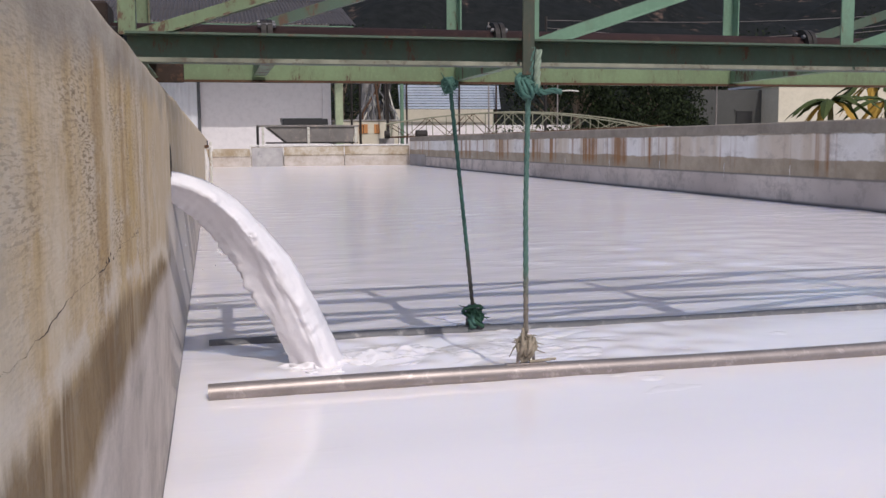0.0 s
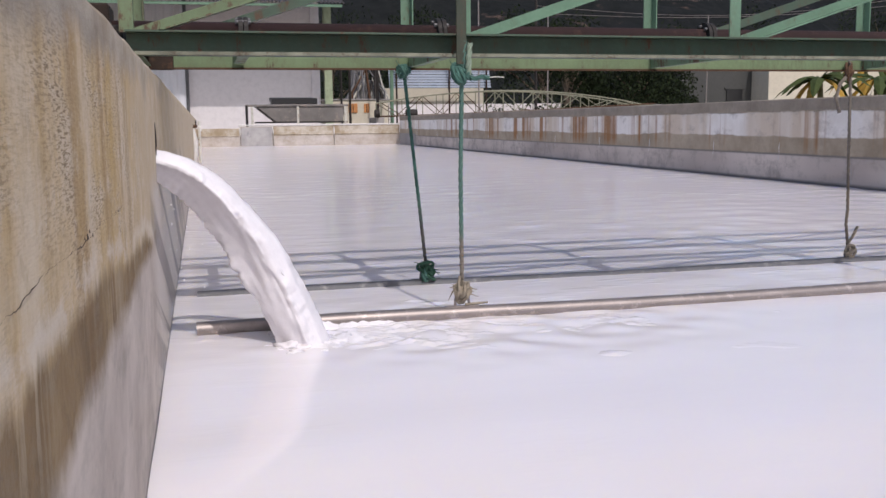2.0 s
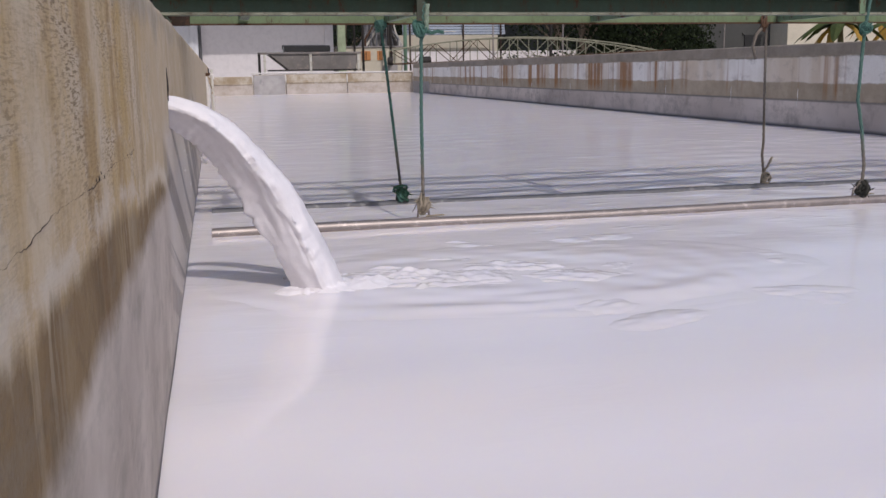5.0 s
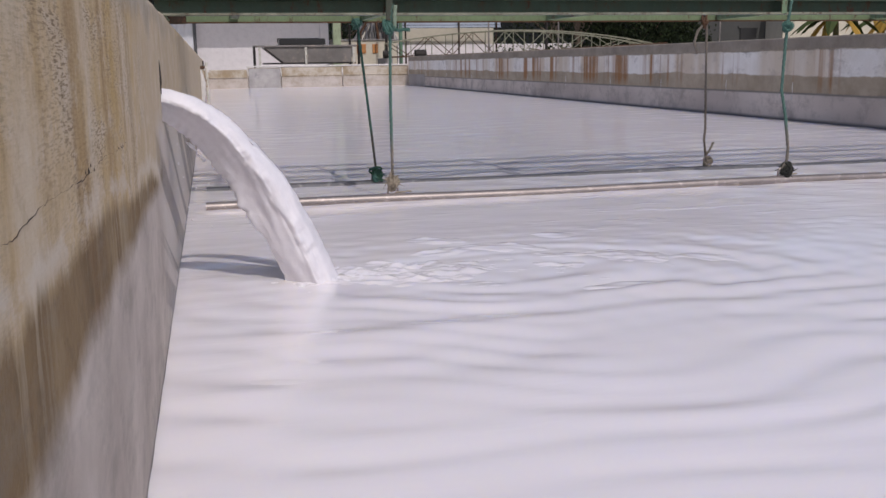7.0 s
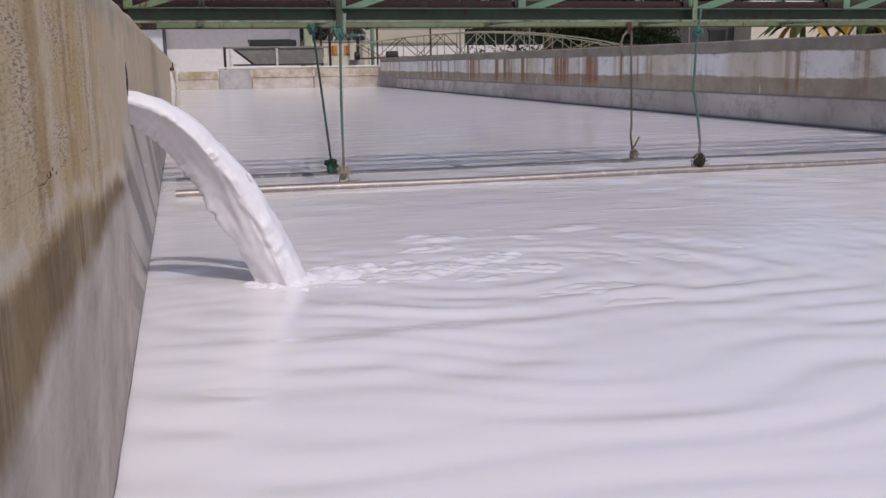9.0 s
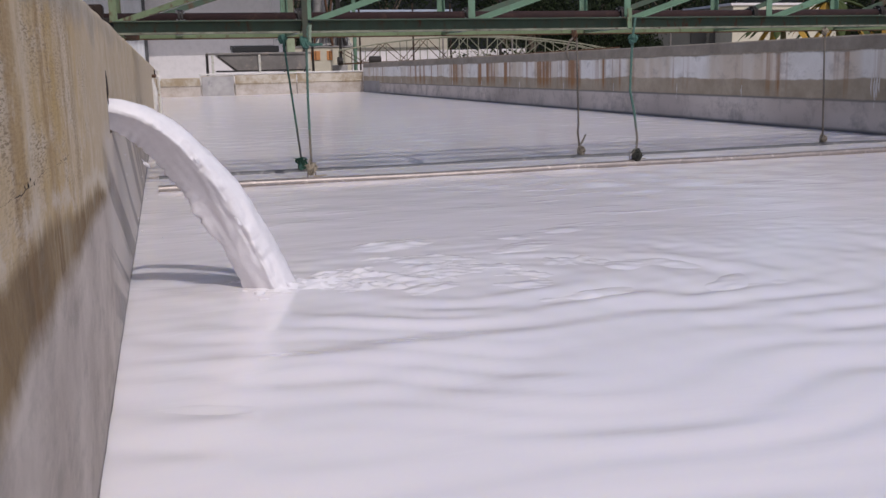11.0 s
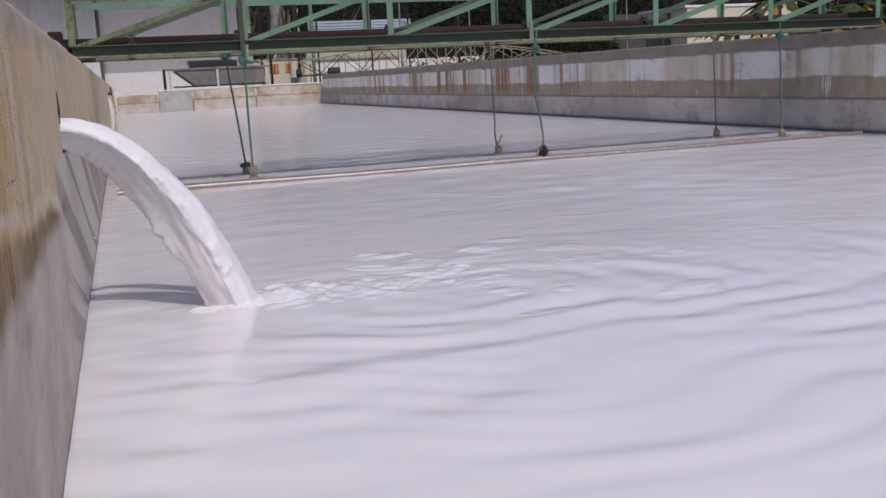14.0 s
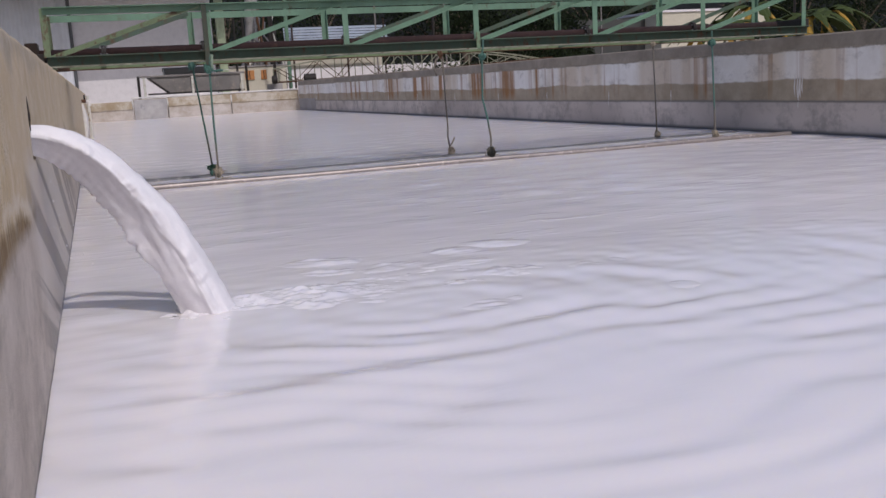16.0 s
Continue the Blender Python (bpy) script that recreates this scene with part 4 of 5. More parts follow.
def strand_rope(bm, pts, r, strands=3, turns_per_m=28, only=None):
    """A laid rope: three strands twisted round a line of points."""
    pts = [Vector(p) for p in pts]
    dense, length = [], 0.0
    for a, b in zip(pts, pts[1:]):
        k = max(2, int((b - a).length / 0.010))
        for i in range(k):
            dense.append((a.lerp(b, i / k), length + (b - a).length * i / k))
        length += (b - a).length
    dense.append((pts[-1], length))
    for s in (range(strands) if only is None else (only,)):
        line = []
        for i, (p, l) in enumerate(dense):
            d = (dense[min(i + 1, len(dense) - 1)][0] - dense[max(i - 1, 0)][0]).normalized()
            u = d.cross(Vector((0, 1, 0))).normalized()
            v = d.cross(u)
            a = 2 * math.pi * (l * turns_per_m / 3 + s / strands)
            line.append(p + (u * math.cos(a) + v * math.sin(a)) * r * 0.52)
        tube(bm, line, r * 0.56, 6)
    return bm


def tangle(seed, size, loops, r, mat, parent, name="knot", at=(0, 0, 0), frays=10, sz=1.0):
    """A knot: loops of twine over a lumpy core, with frayed ends."""
    bm = lump(size * 0.62, seed, 1, 1, sz, 2, 0.4)
    rr = random.Random(seed)
    for _ in range(loops):
        ax = Vector((rr.gauss(0, 1), rr.gauss(0, 1), rr.gauss(0, 0.6))).normalized()
        u = ax.orthogonal().normalized()
        v = ax.cross(u)
        rad = size * rr.uniform(0.55, 0.85)
        c = Vector((rr.gauss(0, 0.12), rr.gauss(0, 0.12), rr.gauss(0, 0.2) * sz)) * size
        pts = [c + (u * math.cos(q) + v * math.sin(q)) * rad * (1 + 0.15 * math.sin(3 * q)) for q in (2 * math.pi * k / 14 for k in range(15))]
        pts = [Vector((p.x, p.y, p.z * sz)) for p in pts]
        tube(bm, pts, r, 6)
    for _ in range(frays):
        d = Vector((rr.gauss(0, 1), rr.gauss(0, 1), rr.gauss(0, 0.8))).normalized()
        p0 = d * size * 0.5
        pts = [p0, p0 + d * size * 0.4 + Vector((0, 0, 0.1 * size)), p0 + d * size * rr.uniform(0.6, 1.0) + Vector((rr.gauss(0, .2), 0, rr.gauss(0, .3))) * size]
        tube(bm, pts, [r * 0.5, r * 0.4, r * 0.15], 4)
    bmesh.ops.translate(bm, vec=Vector(at), verts=bm.verts[:])
    return part(name, bm, mat, parent, smooth=True)


def ropes():
    def make(label, mat, pts, r):
        o = thing("rope", (0, G0, 0), label, "rope", "ropes hanging from the gantry")
        for s in range(3):
            part("strand", strand_rope(bmesh.new(), pts, r, only=s), mat, o, smooth=True)
        MOVERS.append((o, gantry_rows()))
        return o

    # front, by the left end
    o = make("twisted teal rope tied to the beam, grey at the foot", ROPE_GREEN,
             [(1.195, -0.012, 1.135), (1.19, -0.015, 1.06), (1.182, -0.005, 0.98), (1.176, 0.0, 0.6), (1.178, 0.0, 0.16)], 0.0092)
    part("rope_end", strand_rope(bmesh.new(), [(1.205, -0.026, 1.00), (1.206, -0.028, 1.06), (1.212, -0.024, 1.125)], 0.012), ROPE_PALE, o, "whitened cut rope end", smooth=True)
    tangle(4, 0.040, 10, 0.0075, TWINE_TEAL, o, "knot", (1.18, -0.005, 1.005), 22, 1.1)
    part("tail", strand_rope(bmesh.new(), [(1.19, -0.01, 1.0), (1.23, -0.02, 0.985), (1.27, -0.02, 0.992), (1.295, -0.02, 0.985)], 0.010), TWINE_TEAL, o, smooth=True)
    part("tail", tubed([(1.29, -0.02, 0.99), (1.33, -0.02, 0.992), (1.36, -0.015, 0.99)], 0.0022, 5), PAINT_W, o)
    tangle(9, 0.046, 9, 0.007, TWINE_BEIGE, o, "foot_knot", (1.178, 0.0, 0.115), 22, 1.15)
    # rear, beside it, leaning
    o = make("slanting dark green rope with a bushy knot", ROPE_DARK,
             [(1.115, REAR - 0.03, 1.09), (1.128, REAR - 0.01, 1.02), (1.163, REAR, 0.7), (1.199, REAR, 0.35), (1.225, REAR, 0.08)], 0.0088)
    tangle(14, 0.036, 9, 0.007, TWINE_TEAL, o, "knot", (1.118, REAR - 0.02, 1.055), 18)
    tangle(15, 0.050, 8, 0.008, simple("moss_green_twine", (0.03, 0.09, 0.055), 0.95, 0, 0.4, 60), o, "foot_knot", (1.23, REAR, 0.065), 26)
    tangle(16, 0.030, 4, 0.008, TWINE_TEAL, o, "foot_knot", (1.215, REAR - 0.02, 0.045), 6)
    # rear, second
    o = make("thin grey rope with a loose end", ROPE_GREY,
             [(3.62, REAR - 0.03, 1.12), (3.655, REAR, 1.03), (3.665, REAR, 0.6), (3.675, REAR, 0.3), (3.668, REAR, 0.22), (3.69, REAR, 0.06)], 0.0085)
    tangle(24, 0.035, 5, 0.008, TWINE_BEIGE, o, "foot_knot", (3.70, REAR, 0.06), 8, 1.3)
    part("tail", strand_rope(bmesh.new(), [(3.685, REAR, 0.10), (3.72, REAR, 0.15), (3.745, REAR, 0.20)], 0.0085), TWINE_BEIGE, o, smooth=True)
    tangle(25, 0.034, 4, 0.008, simple("rusty_twine", (0.13, 0.07, 0.04), 0.95, 0, 0.4, 40), o, "knot", (3.63, REAR - 0.02, 1.06), 8, 1.4)
    part("tail", tubed([(3.62, REAR - 0.03, 1.05), (3.57, REAR - 0.03, 1.0), (3.545, REAR - 0.03, 0.92), (3.57, REAR - 0.03, 0.84)], 0.010, 8), ROPE_GREY, o, smooth=True)
    # front, second
    o = make("slack teal rope with a dark knot", ROPE_GREEN,
             [(3.76, -0.012, 1.16), (3.745, -0.01, 1.03), (3.74, 0, 0.9), (3.73, 0, 0.6), (3.77, 0, 0.42), (3.80, 0, 0.22), (3.795, 0, 0.14), (3.755, 0, 0.09)], 0.010)
    tangle(33, 0.036, 9, 0.007, TWINE_TEAL, o, "knot", (3.745, -0.01, 1.0), 8)
    tangle(34, 0.050, 9, 0.008, TWINE_BLACK, o, "foot_knot", (3.80, 0.0, 0.075), 20)
    # toward the other end
    o = make("thin grey rope tied near the far end of the beam", ROPE_GREY, [(6.17, REAR - 0.03, 1.12), (6.18, REAR, 1.0), (6.2, REAR, 0.5), (6.215, REAR, 0.06)], 0.0085)
    tangle(44, 0.035, 5, 0.008, TWINE_BEIGE, o, "foot_knot", (6.22, REAR, 0.06), 8, 1.2)
    tangle(45, 0.034, 4, 0.008, TWINE_BEIGE, o, "knot", (6.17, REAR - 0.02, 1.06), 6)
    o = make("thin teal rope tied near the far end of the beam", ROPE_GREEN, [(6.34, -0.012, 1.15), (6.35, 0, 1.0), (6.37, 0, 0.5), (6.385, 0, 0.06)], 0.0095)
    tangle(54, 0.036, 6, 0.009, TWINE_TEAL, o, "knot", (6.345, -0.01, 1.02), 8)
    tangle(55, 0.036, 6, 0.007, TWINE_BEIGE, o, "foot_knot", (6.385, 0.0, 0.075), 16)


def floating_pipes():
    for y, zc, mat, x0, x1, feet, label in (
            (0.0, 0.017, STEEL, 0.10, 7.36, (1.178, 3.765, 6.385), "wet stainless steel pipe skimming the milk on ropes"),
            (REAR, -0.010, STEEL_DARK, 0.10, 7.3, (1.225, 3.70, 6.22), "dull wet steel pipe half sunk in the milk on ropes")):
        o = thing("skimmer_pipe", (0, G0, 0), label, "pipe", "pipes hung under the gantry")
        bm = bmesh.new()
        n = 24
        rr = 0.0315
        line = [(x0 + (x1 - x0) * i / n, y, zc + 0.004 * math.sin(i * 0.7)) for i in range(n + 1)]
        tube(bm, line, rr, 22, caps=False)
        tube(bm, [(x0, y, zc), (x0 + 0.25, y, zc)], rr * 0.88, 22, caps=False)
        part("pipe_run", bm, mat, o, smooth=True)
        part("end_plug", tubed([(x0 + 0.02, y, zc), (x0 + 0.03, y, zc)], rr * 0.9, 18), DARK, o)
        for x in feet:
            zt = zc + rr
            br = part("bracket", boxed((x - 0.075, y - 0.012, zt - 0.003), (x + 0.075, y + 0.012, zt + 0.005), bevel=0.002), mat, o)
            part("hoop", tubed([(x - 0.03, y, zt), (x - 0.028, y, zt + 0.035), (x - 0.012, y, zt + 0.055), (x + 0.012, y, zt + 0.055), (x + 0.028, y, zt + 0.035), (x + 0.03, y, zt)], 0.006, 8), mat, br, smooth=True)
            if mat == STEEL:
                part("wire", tubed([(x + 0.01, y - 0.01, zt + 0.01), (x + 0.09, y - 0.01, zt + 0.014), (x + 0.11, y, zt + 0.012)], 0.005, 6), TWINE_BEIGE, br)
        sink = 0.007 if mat == STEEL else 0.0
        MOVERS.append((o, [(t, pose(0, G0 + d, -sink * smooth_step(t, 1.2, 3.0))) for t, d in PIPE_ROWS]))


def sluice():
    o = thing("wall_valve", (0.0, 20.0, 0.78), "small dark valve leaking lime down the wall", "valve")
    part("body", tubed([(-0.02, 0, 0), (0.09, 0, 0)], 0.032, 12), RUST, o)
    part("stem", tubed([(0.06, 0, 0), (0.06, 0, 0.12)], 0.014, 8), DARK, o)
    part("spout", tubed([(0.09, 0, 0), (0.13, 0, -0.02), (0.14, 0, -0.10)], 0.035, 10), DRIP, o)
    part("lime_crust", tubed([(0.0, 0, -0.05), (0.02, 0.02, -0.3), (0.02, 0, -0.5), (0.01, 0, -0.76)], [0.03, 0.07, 0.06, 0.03], 8), DRIP, o)
    part("drain_pipe", tubed([(0.12, 0.5, 0.1), (0.12, 0.5, -0.75)], 0.03, 8), PAINT_W, o)


ground()
left_wall()
right_wall()
far_wall()
near_wall()
water()
wave_field()
jet()
foam_patches()
splashes()
MOVERS.append((gantry(), gantry_rows()))
red_pipe()
ropes()
floating_pipes()
sluice()


# ---- the yard beyond ----
def shed():
    """White plastered shed with a deep canopy and a sheet-clad bay."""
    h = thing("factory_shed", (0, 44, GROUND_Z), "white plastered factory shed with corrugated canopy", "building")
    Z = lambda z: z - GROUND_Z
    part("wall", boxed((-0.35, 0, 0), (5.1, 0.3, Z(6.3)), bevel=0.01), PLASTER, h)
    part("wall", boxed((5.1, -0.06, 0), (5.5, 8, Z(6.3)), bevel=0.02), PLASTER, h, "white corner pier")
    part("side_cladding", wavy(bmesh.new(), (-5.2, -0.4, 0), (4.8, 0, 0), (0, 0, Z(6.2)), 15, 0.03), WHITE_SHEET, h, "ribbed white sheet cladding")
    part("post", tubed([(-0.33, -0.25, 0), (-0.33, -0.25, Z(6.6))], 0.07, 8), STEEL_DARK, h)
    part("opening", boxed((3.2, -0.05, Z(1.80)), (5.1, -0.004, Z(1.98))), GLASS_DARK, h, "dark slot in the wall")
    for i in range(4):
        part("roof_sheet", wavy(bmesh.new(), (6.2, -3.35 + i * 2.9, Z(5.78) + i * 0.87), (-14, 0, 0), (0, 3.0, 0.88), 90, 0.035), ROOF_SHEET, h, "weathered corrugated roof sheet")
    part("canopy_beam", boxed((-7, -3.3, Z(5.62)), (6.1, -3.2, Z(5.73))), GREEN, h)
    part("green_column", boxed((5.56, -1.2, 0), (5.90, -0.9, Z(5.9)), bevel=0.01), PALE_GREEN, h, "pale green steel column")


def trough():
    o = thing("feed_trough", (0, 38, 0.82), "grimy sloping steel trough on a painted frame", "trough")
    bm = bmesh.new()
    prof = [(2.25, 0.66), (3.0, 0.06), (5.6, 0.06), (5.75, 0.66)]
    a = [bm.verts.new((x, 0, z)) for x, z in prof]
    b = [bm.verts.new((x, 1.2, z)) for x, z in prof]
    bm.faces.new(a)
    bm.faces.new(list(reversed(b)))
    for i in range(3):
        bm.faces.new((a[i], b[i], b[i + 1], a[i + 1]))
    part("pan", bm, HOPPER, o)
    part("rim", boxed((1.85, -0.06, 0.66), (5.85, 0.02, 0.74), bevel=0.01), HOPPER, o)
    part("top_lid", boxed((2.9, 0.5, 0.76), (4.7, 1.2, 1.0), bevel=0.02), GLASS_DARK, o)
    part("leg", tubed([(1.90, -0.04, 0.70), (1.90, -0.04, -0.4)], 0.05, 8), DARK, o)
    for x in (2.1, 3.86, 5.72):
        part("leg", boxed((x - 0.045, -0.1, GROUND_Z - 0.82), (x + 0.045, -0.02, 0.66), bevel=0.006), PAINT_W, o, "whitish painted leg")
    part("strut", tubed([(2.3, -0.06, 0.62), (3.0, -0.06, 0.05)], 0.035, 6), DARK, o)
    part("rail", boxed((2.2, -0.09, 0.02), (5.8, -0.03, 0.08)), DARK, o)


def bridge():
    """Arched light truss of the neighbouring tank's gantry."""
    o = thing("arched_gantry", (0, 43, 0), "pale yellow-green arched truss gantry over the next tank", "gantry")
    n, x0, x1 = 14, 8.1, 21.6
    top = lambda s: 1.52 + 0.72 * math.sin(math.pi * min(1, 0.06 + s * 0.98)) ** 0.8
    low = lambda s: 1.10 + 0.50 * s ** 1.3
    for y in (0, 1.3):
        for f, r in ((top, 0.034), (low, 0.040)):
            part("chord", tubed([(x0 + (x1 - x0) * i / 28, y, f(i / 28)) for i in range(29)], r, 6), CREAM_STEEL if f is top else RUST, o)
        for i in range(n + 1):
            s = i / n
            x = x0 + (x1 - x0) * s
            part("upright", tubed([(x, y, low(s)), (x, y, top(s))], 0.022, 6), CREAM_STEEL, o)
            if i < n:
                s2 = (i + 1) / n
                x2 = x0 + (x1 - x0) * s2
                ends = [(x, y, low(s)), (x2, y, top(s2))] if i % 2 else [(x, y, top(s)), (x2, y, low(s2))]
                part("diagonal", tubed(ends, 0.019, 6), CREAM_STEEL if i > 4 else RUST, o)
    for i in range(0, n + 1, 2):
        s = i / n
        x = x0 + (x1 - x0) * s
        part("tie", tubed([(x, 0, low(s)), (x, 1.3, low(s))], 0.03, 6), RUST, o)
    part("end_support", boxed((x0 - 0.3, -0.2, GROUND_Z), (x0 + 0.1, 1.5, 1.06), bevel=0.02), CONCRETE, o)
    part("end_support", boxed((x1 - 0.1, -0.2, GROUND_Z), (x1 + 0.3, 1.5, 1.56), bevel=0.02), CONCRETE, o)
    part("wheel", tubed([(x0 - 0.35, -0.3, 1.22), (x0 - 0.15, -0.3, 1.22)], 0.18, 14), DARK, o)


def plant():
    """Pumps and vessels between the shed and the sheet roof."""
    o = thing("settling_vessel", (8.55, 50, GROUND_Z), "grimy pale round vessel wrapped in pipes", "vessel")
    bm = bmesh.new()
    tube(bm, [(0, 0, 0), (0, 0, 2.0), (0.1, 0, 2.6), (0, 0, 3.2), (-0.3, 0, 3.5), (-0.3, 0, 4.6), (-0.25, 0, 6.3)], [0.8, 1.15, 1.2, 0.95, 0.45, 0.38, 0.30], 18)
    part("shell", bm, simple("grimy_grey_paint", (0.30, 0.29, 0.28), 0.6, 0, 0.5, 1.8, (0.07, 0.06, 0.05)), o, smooth=True)
    rr = random.Random(5)
    for n in range(16):
        x, z = rr.uniform(-1.7, 1.5), rr.uniform(1.5, 3.0)
        x2, z2 = x * 0.4 + rr.uniform(-0.4, 0.4), z + rr.uniform(0.8, 2.4)
        part("pipe", tubed([(x, -1.4, z - 1.2), (x, -1.45, z), (x2, -1.2, z2), (x2 + 0.2, -0.6, z2 + 0.7)], rr.uniform(0.03, 0.08), 6), rr.choice((DARK, STEEL_DARK, PAINT_W, RUST)), o)
    o = thing("control_hut", (9.2, 46.5, GROUND_Z), "cream hut with orange shutters", "hut")
    part("wall", boxed((-3.1, 0, 0), (-0.1, 2, 2.46), bevel=0.02), CREAM, o)
    for x, w in ((-2.06, 0.44), (-1.30, 0.26)):
        sh = part("shutter", boxed((x, -0.05, 1.86), (x + w, -0.003, 2.30), bevel=0.01), ORANGE, o, "orange wooden shutter")
        part("shutter_bar", boxed((x + w / 2 - 0.02, -0.065, 1.88), (x + w / 2 + 0.02, -0.052, 2.28)), RUST, sh)
    part("roof", boxed((-3.2, -0.06, 2.464), (0.0, 2.2, 2.53), bevel=0.01), CONCRETE, o)
    for x, y, r, mat, top in ((7.0, 45, 0.06, DARK, 6), (8.35, 45.2, 0.07, DARK, 6), (9.0, 45, 0.09, GREEN, 5.6), (6.6, 45, 0.05, DARK, 5)):
        p = thing("pipe_post", (x, y, GROUND_Z), "upright steel post by the pumps", "post")
        part("shaft", tubed([(0, 0, 0), (0, 0, top)], r, 8), mat, p)
        part("foot", boxed((-0.15, -0.15, 0), (0.15, 0.15, 0.05)), mat, p)
    o = thing("pump", (9.5, 43.0, 1.02), "dark grimy pump motor", "pump")
    part("motor", tubed([(-0.25, 0, 0.2), (0.25, 0, 0.2)], 0.2, 14), DARK, o)
    part("foot", boxed((-0.3, -0.2, -1.57), (0.3, 0.2, 0.02)), DARK, o)


def sheet_shed():
    o = thing("open_shed", (0, 56, GROUND_Z), "open shed with pale blue corrugated roof", "shed")
    Z = lambda z: z - GROUND_Z
    for i in range(9):
        z = Z(2.85) + i * 0.16
        part("roof_sheet", boxed((11.0, -0.2 + i * 0.05, z), (17.2, -0.14 + i * 0.05, z + 0.125)), BLUE_SHEET, o, "pale blue ribbed sheet")
    for x in (11.4, 14.6, 16.9):
        part("post", tubed([(x, -0.3, 0), (x, -0.3, Z(4.6))], 0.055, 8), DARK_RUST, o)
    part("back_wall", boxed((10.8, 2, 0), (17.4, 2.2, Z(2.9))), CREAM, o)
    part("low_wall", boxed((9.5, 0.6, 0), (22, 0.8, Z(1.9)), bevel=0.02), PLASTER, o, "low white wall")


def right_buildings():
    o = thing("grey_house", (0, 58, GROUND_Z), "grey plastered house in shade with a dark window", "building")
    Z = lambda z: z - GROUND_Z
    part("wall", boxed((31.0, 0, 0), (37.4, 6, Z(4.2)), bevel=0.02), GREY_WALL, o)
    w = part("window", boxed((34.3, -0.08, Z(1.3)), (35.5, -0.004, Z(2.8)), bevel=0.01), GLASS_DARK, o)
    part("frame", boxed((34.15, -0.1, Z(2.8)), (35.65, -0.004, Z(2.92))), GREY_WALL, w)
    o = thing("cream_house", (0, 56, GROUND_Z), "sunlit cream plastered house", "building")
    part("wall", boxed((36.2, 0, 0), (44.6, 6, Z(4.4)), bevel=0.02), CREAM, o)
    part("parapet", boxed((36.0, -0.1, Z(4.4)), (44.8, 6, Z(4.55))), PLASTER, o)
    for x, y in ((13.0, 44), (17.2, 46), (27.2, 48)):
        p = thing("lamp_pole", (x, y, GROUND_Z), "thin grey steel pole in the yard", "pole")
        part("shaft", tubed([(0, 0, 0), (0, 0, 7)], [0.045, 0.03], 8), STEEL, p)
        part("foot", boxed((-0.15, -0.15, 0), (0.15, 0.15, 0.08)), CONCRETE, p)
    # sagging wires
    o = thing("overhead_wires", (0, 50, 0), "white overhead wires sagging across the yard", "wire")
    for z, s in ((7.4, 0.3), (7.0, 0.8), (6.6, 0.5)):
        part("wire", tubed([(18 + i * 1.2, 0, z - s * math.sin(math.pi * i / 20) + 0.05 * i) for i in range(21)], 0.012, 4), STEEL, o)
    part("post", tubed([(18, 0, GROUND_Z), (18, 0, 7.6)], 0.08, 6), DARK, o)
    part("post", tubed([(42, 0, GROUND_Z), (42, 0, 8.6)], 0.08, 6), DARK, o)


def leaf_quad(bm, p, size, r):
    d = Vector((r.gauss(0, 1), r.gauss(0, 1), r.gauss(0, 0.6))).normalized()
    u = d.orthogonal().normalized() * size * 0.5
    u.rotate(Matrix.Rotation(r.uniform(0, 6.3), 3, d))
    v = d.cross(u).normalized() * size
    a, b, c, e = (bm.verts.new(q) for q in (p - v, p + u, p + v, p - u))
    bm.faces.new((a, b, c, e))


def tree(x, y, h, w, seed, leaves=7000, size=0.105):
    r = random.Random(seed)
    o = thing("tree", (x, y, GROUND_Z), "leafy tree behind the tanks, leaves coloured dark for deep shade", "tree", "trees behind the tanks")
    bm = tubed([(0, 0, 0), (0.1, 0, h * 0.25), (-0.05, 0.1, h * 0.5), (0.1, 0, h * 0.8)], [0.28, 0.2, 0.14, 0.04], 8)
    blobs = []
    for i in range(13):
        a, q = r.uniform(0, 6.3), r.uniform(0.2, 0.95)
        rad = w * 0.5 * math.sqrt(r.random()) * (1.1 - 0.5 * q)
        c = Vector((math.cos(a) * rad, math.sin(a) * rad * 0.8, h * (0.12 + 0.85 * q)))
        blobs.append((c, w * r.uniform(0.16, 0.30)))
        tube(bm, [(0, 0, c.z * 0.6), c * 0.6 + Vector((0, 0, c.z * 0.3)), c], [0.09, 0.06, 0.02], 5)
    part("trunk", bm, TRUNK, o)
    bm = bmesh.new()
    for _ in range(leaves):
        c, q = r.choice(blobs)
        d = Vector((r.gauss(0, 1), r.gauss(0, 1), r.gauss(0, 1))).normalized()
        leaf_quad(bm, c + d * q * r.uniform(0.55, 1.08), size * r.uniform(0.6, 1.3), r)
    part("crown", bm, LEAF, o)


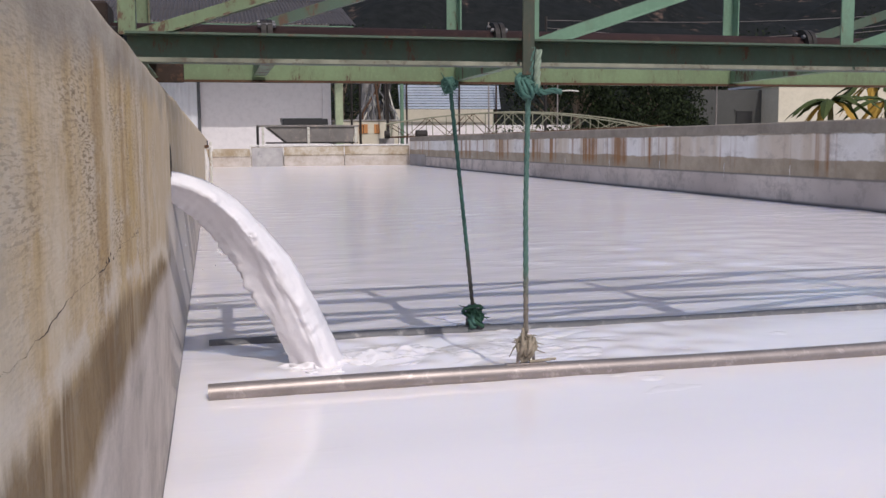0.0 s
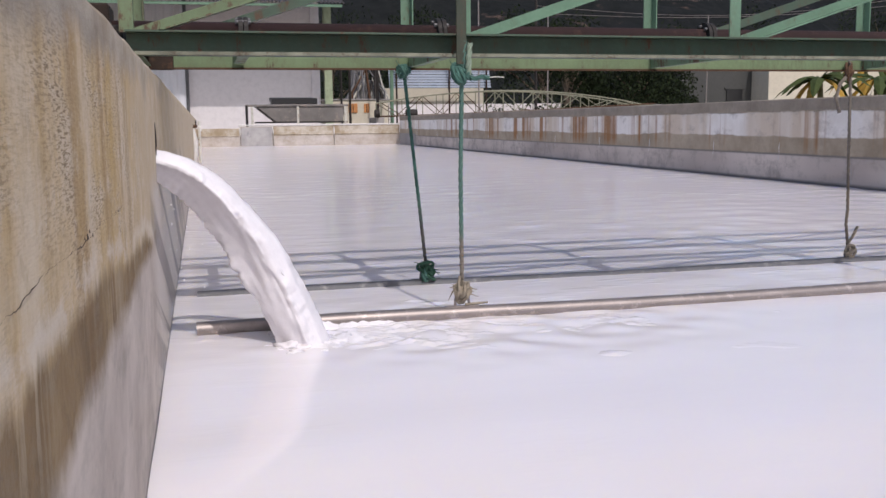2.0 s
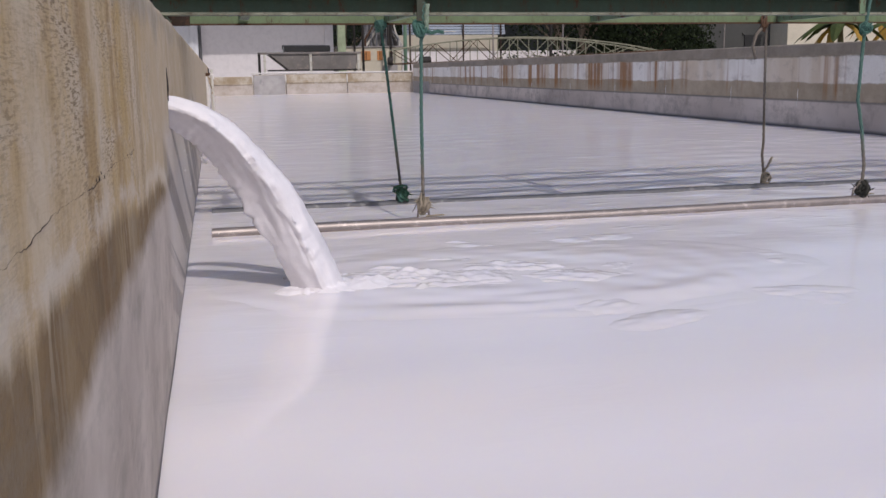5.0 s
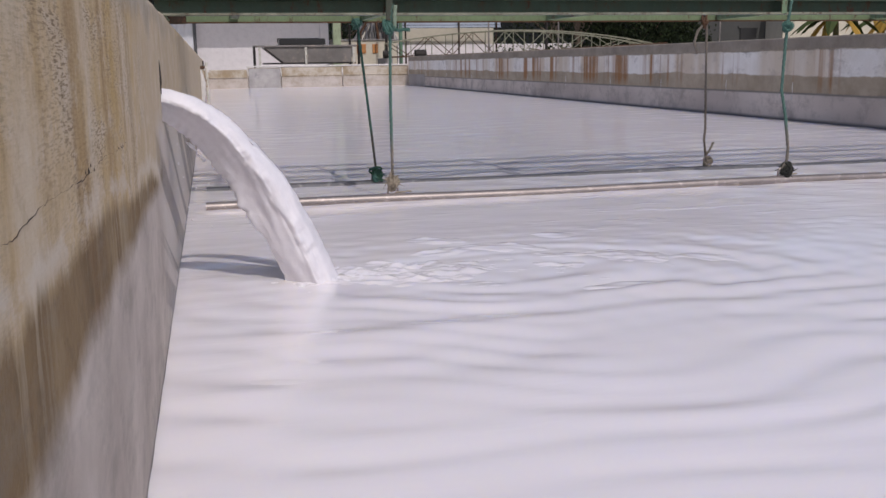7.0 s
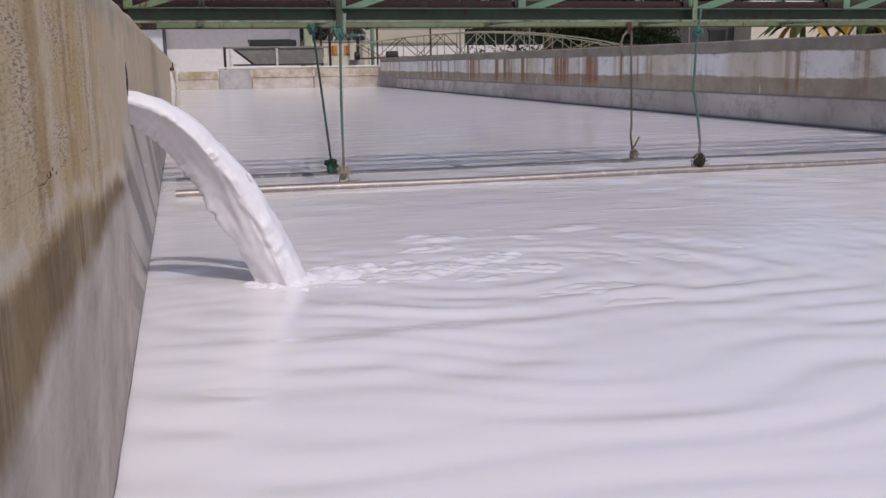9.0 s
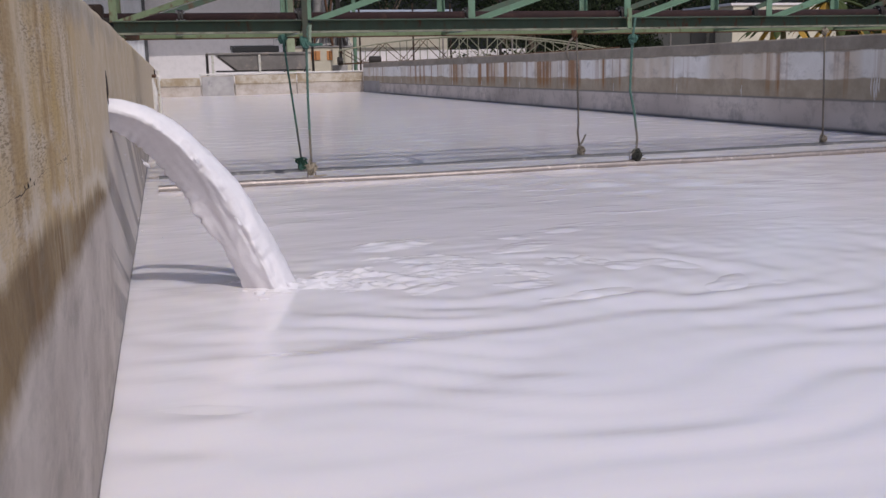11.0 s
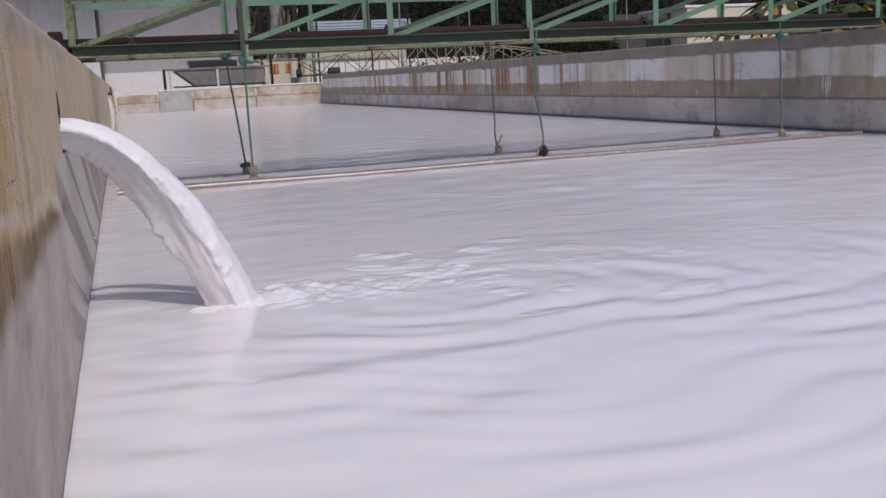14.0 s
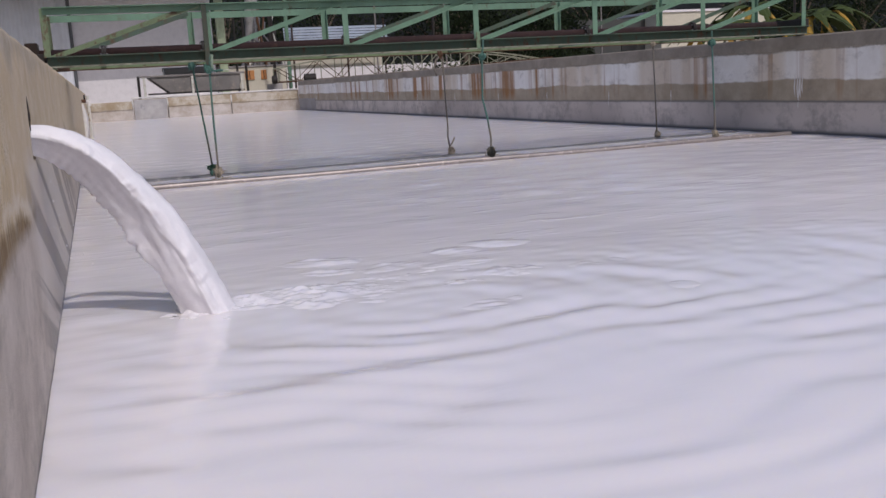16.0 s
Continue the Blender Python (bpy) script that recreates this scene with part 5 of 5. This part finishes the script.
def banana(x, y, h, seed, spread=2.0):
    r = random.Random(seed)
    o = thing("banana_plant", (x, y, GROUND_Z), "banana plant with green and dry yellow leaves", "plant", "banana plants beside the wall")
    part("stem", tubed([(0, 0, 0), (0.05, 0, h * 0.5), (0, 0, h)], [0.17, 0.14, 0.08], 10), STEM, o, smooth=True)
    for i in range(15):
        dry = i >= 9
        a = i * 2.4 + r.uniform(-0.3, 0.3)
        L = spread * r.uniform(0.8, 1.15) * (0.75 if dry else 1)
        rise = r.uniform(0.5, 1.3) if not dry else r.uniform(0.2, 0.5)
        bm = bmesh.new()
        rows = []
        for k in range(11):
            s = k / 10
            out = L * s
            z = h + rise * s - (1.5 if not dry else 2.2) * s * s * L * 0.55
            z = max(z, 0.15)
            wd = 0.23 * math.sin(math.pi * min(1, 0.08 + s * 0.92)) ** 0.6 * (0.8 if dry else 1) * r.uniform(0.6, 1.15)
            c, sn = math.cos(a), math.sin(a)
            rows.append([bm.verts.new((c * out - sn * q * wd, sn * out + c * q * wd, z - abs(q) * wd * 0.45 + 0.03 * r.random())) for q in (-1, -0.5, 0, 0.5, 1)])
        for ra, rb in zip(rows, rows[1:]):
            for j in range(4):
                bm.faces.new((ra[j], ra[j + 1], rb[j + 1], rb[j]))
        part("leaf", bm, LEAF_DRY if dry else LEAF_B, o)


def hill():
    bm = bmesh.new()
    nx, ny = 90, 30
    vs = []
    for j in range(ny + 1):
        row = []
        for i in range(nx + 1):
            x, s = -260 + 760 * i / nx, j / ny
            y = 150 + 260 * s
            z = GROUND_Z - 1 + 110 * s ** 0.8 * (0.8 + 0.35 * noise.noise((x * 0.008, s * 2, 0))) + 7 * noise.noise((x * 0.04, y * 0.04, 2)) * min(1, s * 5) + 2.5 * noise.noise((x * 0.15, y * 0.15, 5)) * min(1, s * 6)
            row.append(bm.verts.new((x, y, z)))
        vs.append(row)
    for a, b in zip(vs, vs[1:]):
        for i in range(nx):
            bm.faces.new((a[i], a[i + 1], b[i + 1], b[i]))
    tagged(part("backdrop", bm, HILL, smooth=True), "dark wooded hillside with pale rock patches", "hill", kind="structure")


shed()
trough()
bridge()
plant()
sheet_shed()
right_buildings()
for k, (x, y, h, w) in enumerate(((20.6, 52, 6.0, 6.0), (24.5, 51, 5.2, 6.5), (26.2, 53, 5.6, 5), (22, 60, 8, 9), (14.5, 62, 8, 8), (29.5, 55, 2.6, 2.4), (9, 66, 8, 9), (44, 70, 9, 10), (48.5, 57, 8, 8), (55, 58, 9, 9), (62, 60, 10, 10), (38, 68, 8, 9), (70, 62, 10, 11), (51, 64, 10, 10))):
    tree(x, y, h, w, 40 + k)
banana(22.2, 31, 2.75, 3, 1.7)
banana(25.0, 31.5, 2.8, 5, 1.9)
banana(28.6, 33, 3.1, 8, 2.0)
banana(26.4, 34, 3.6, 11, 1.9)
banana(30.8, 34.5, 3.4, 14, 2.0)
hill()


def motions():
    for ob, rows in MOVERS:
        walk(ob, rows)


motions()
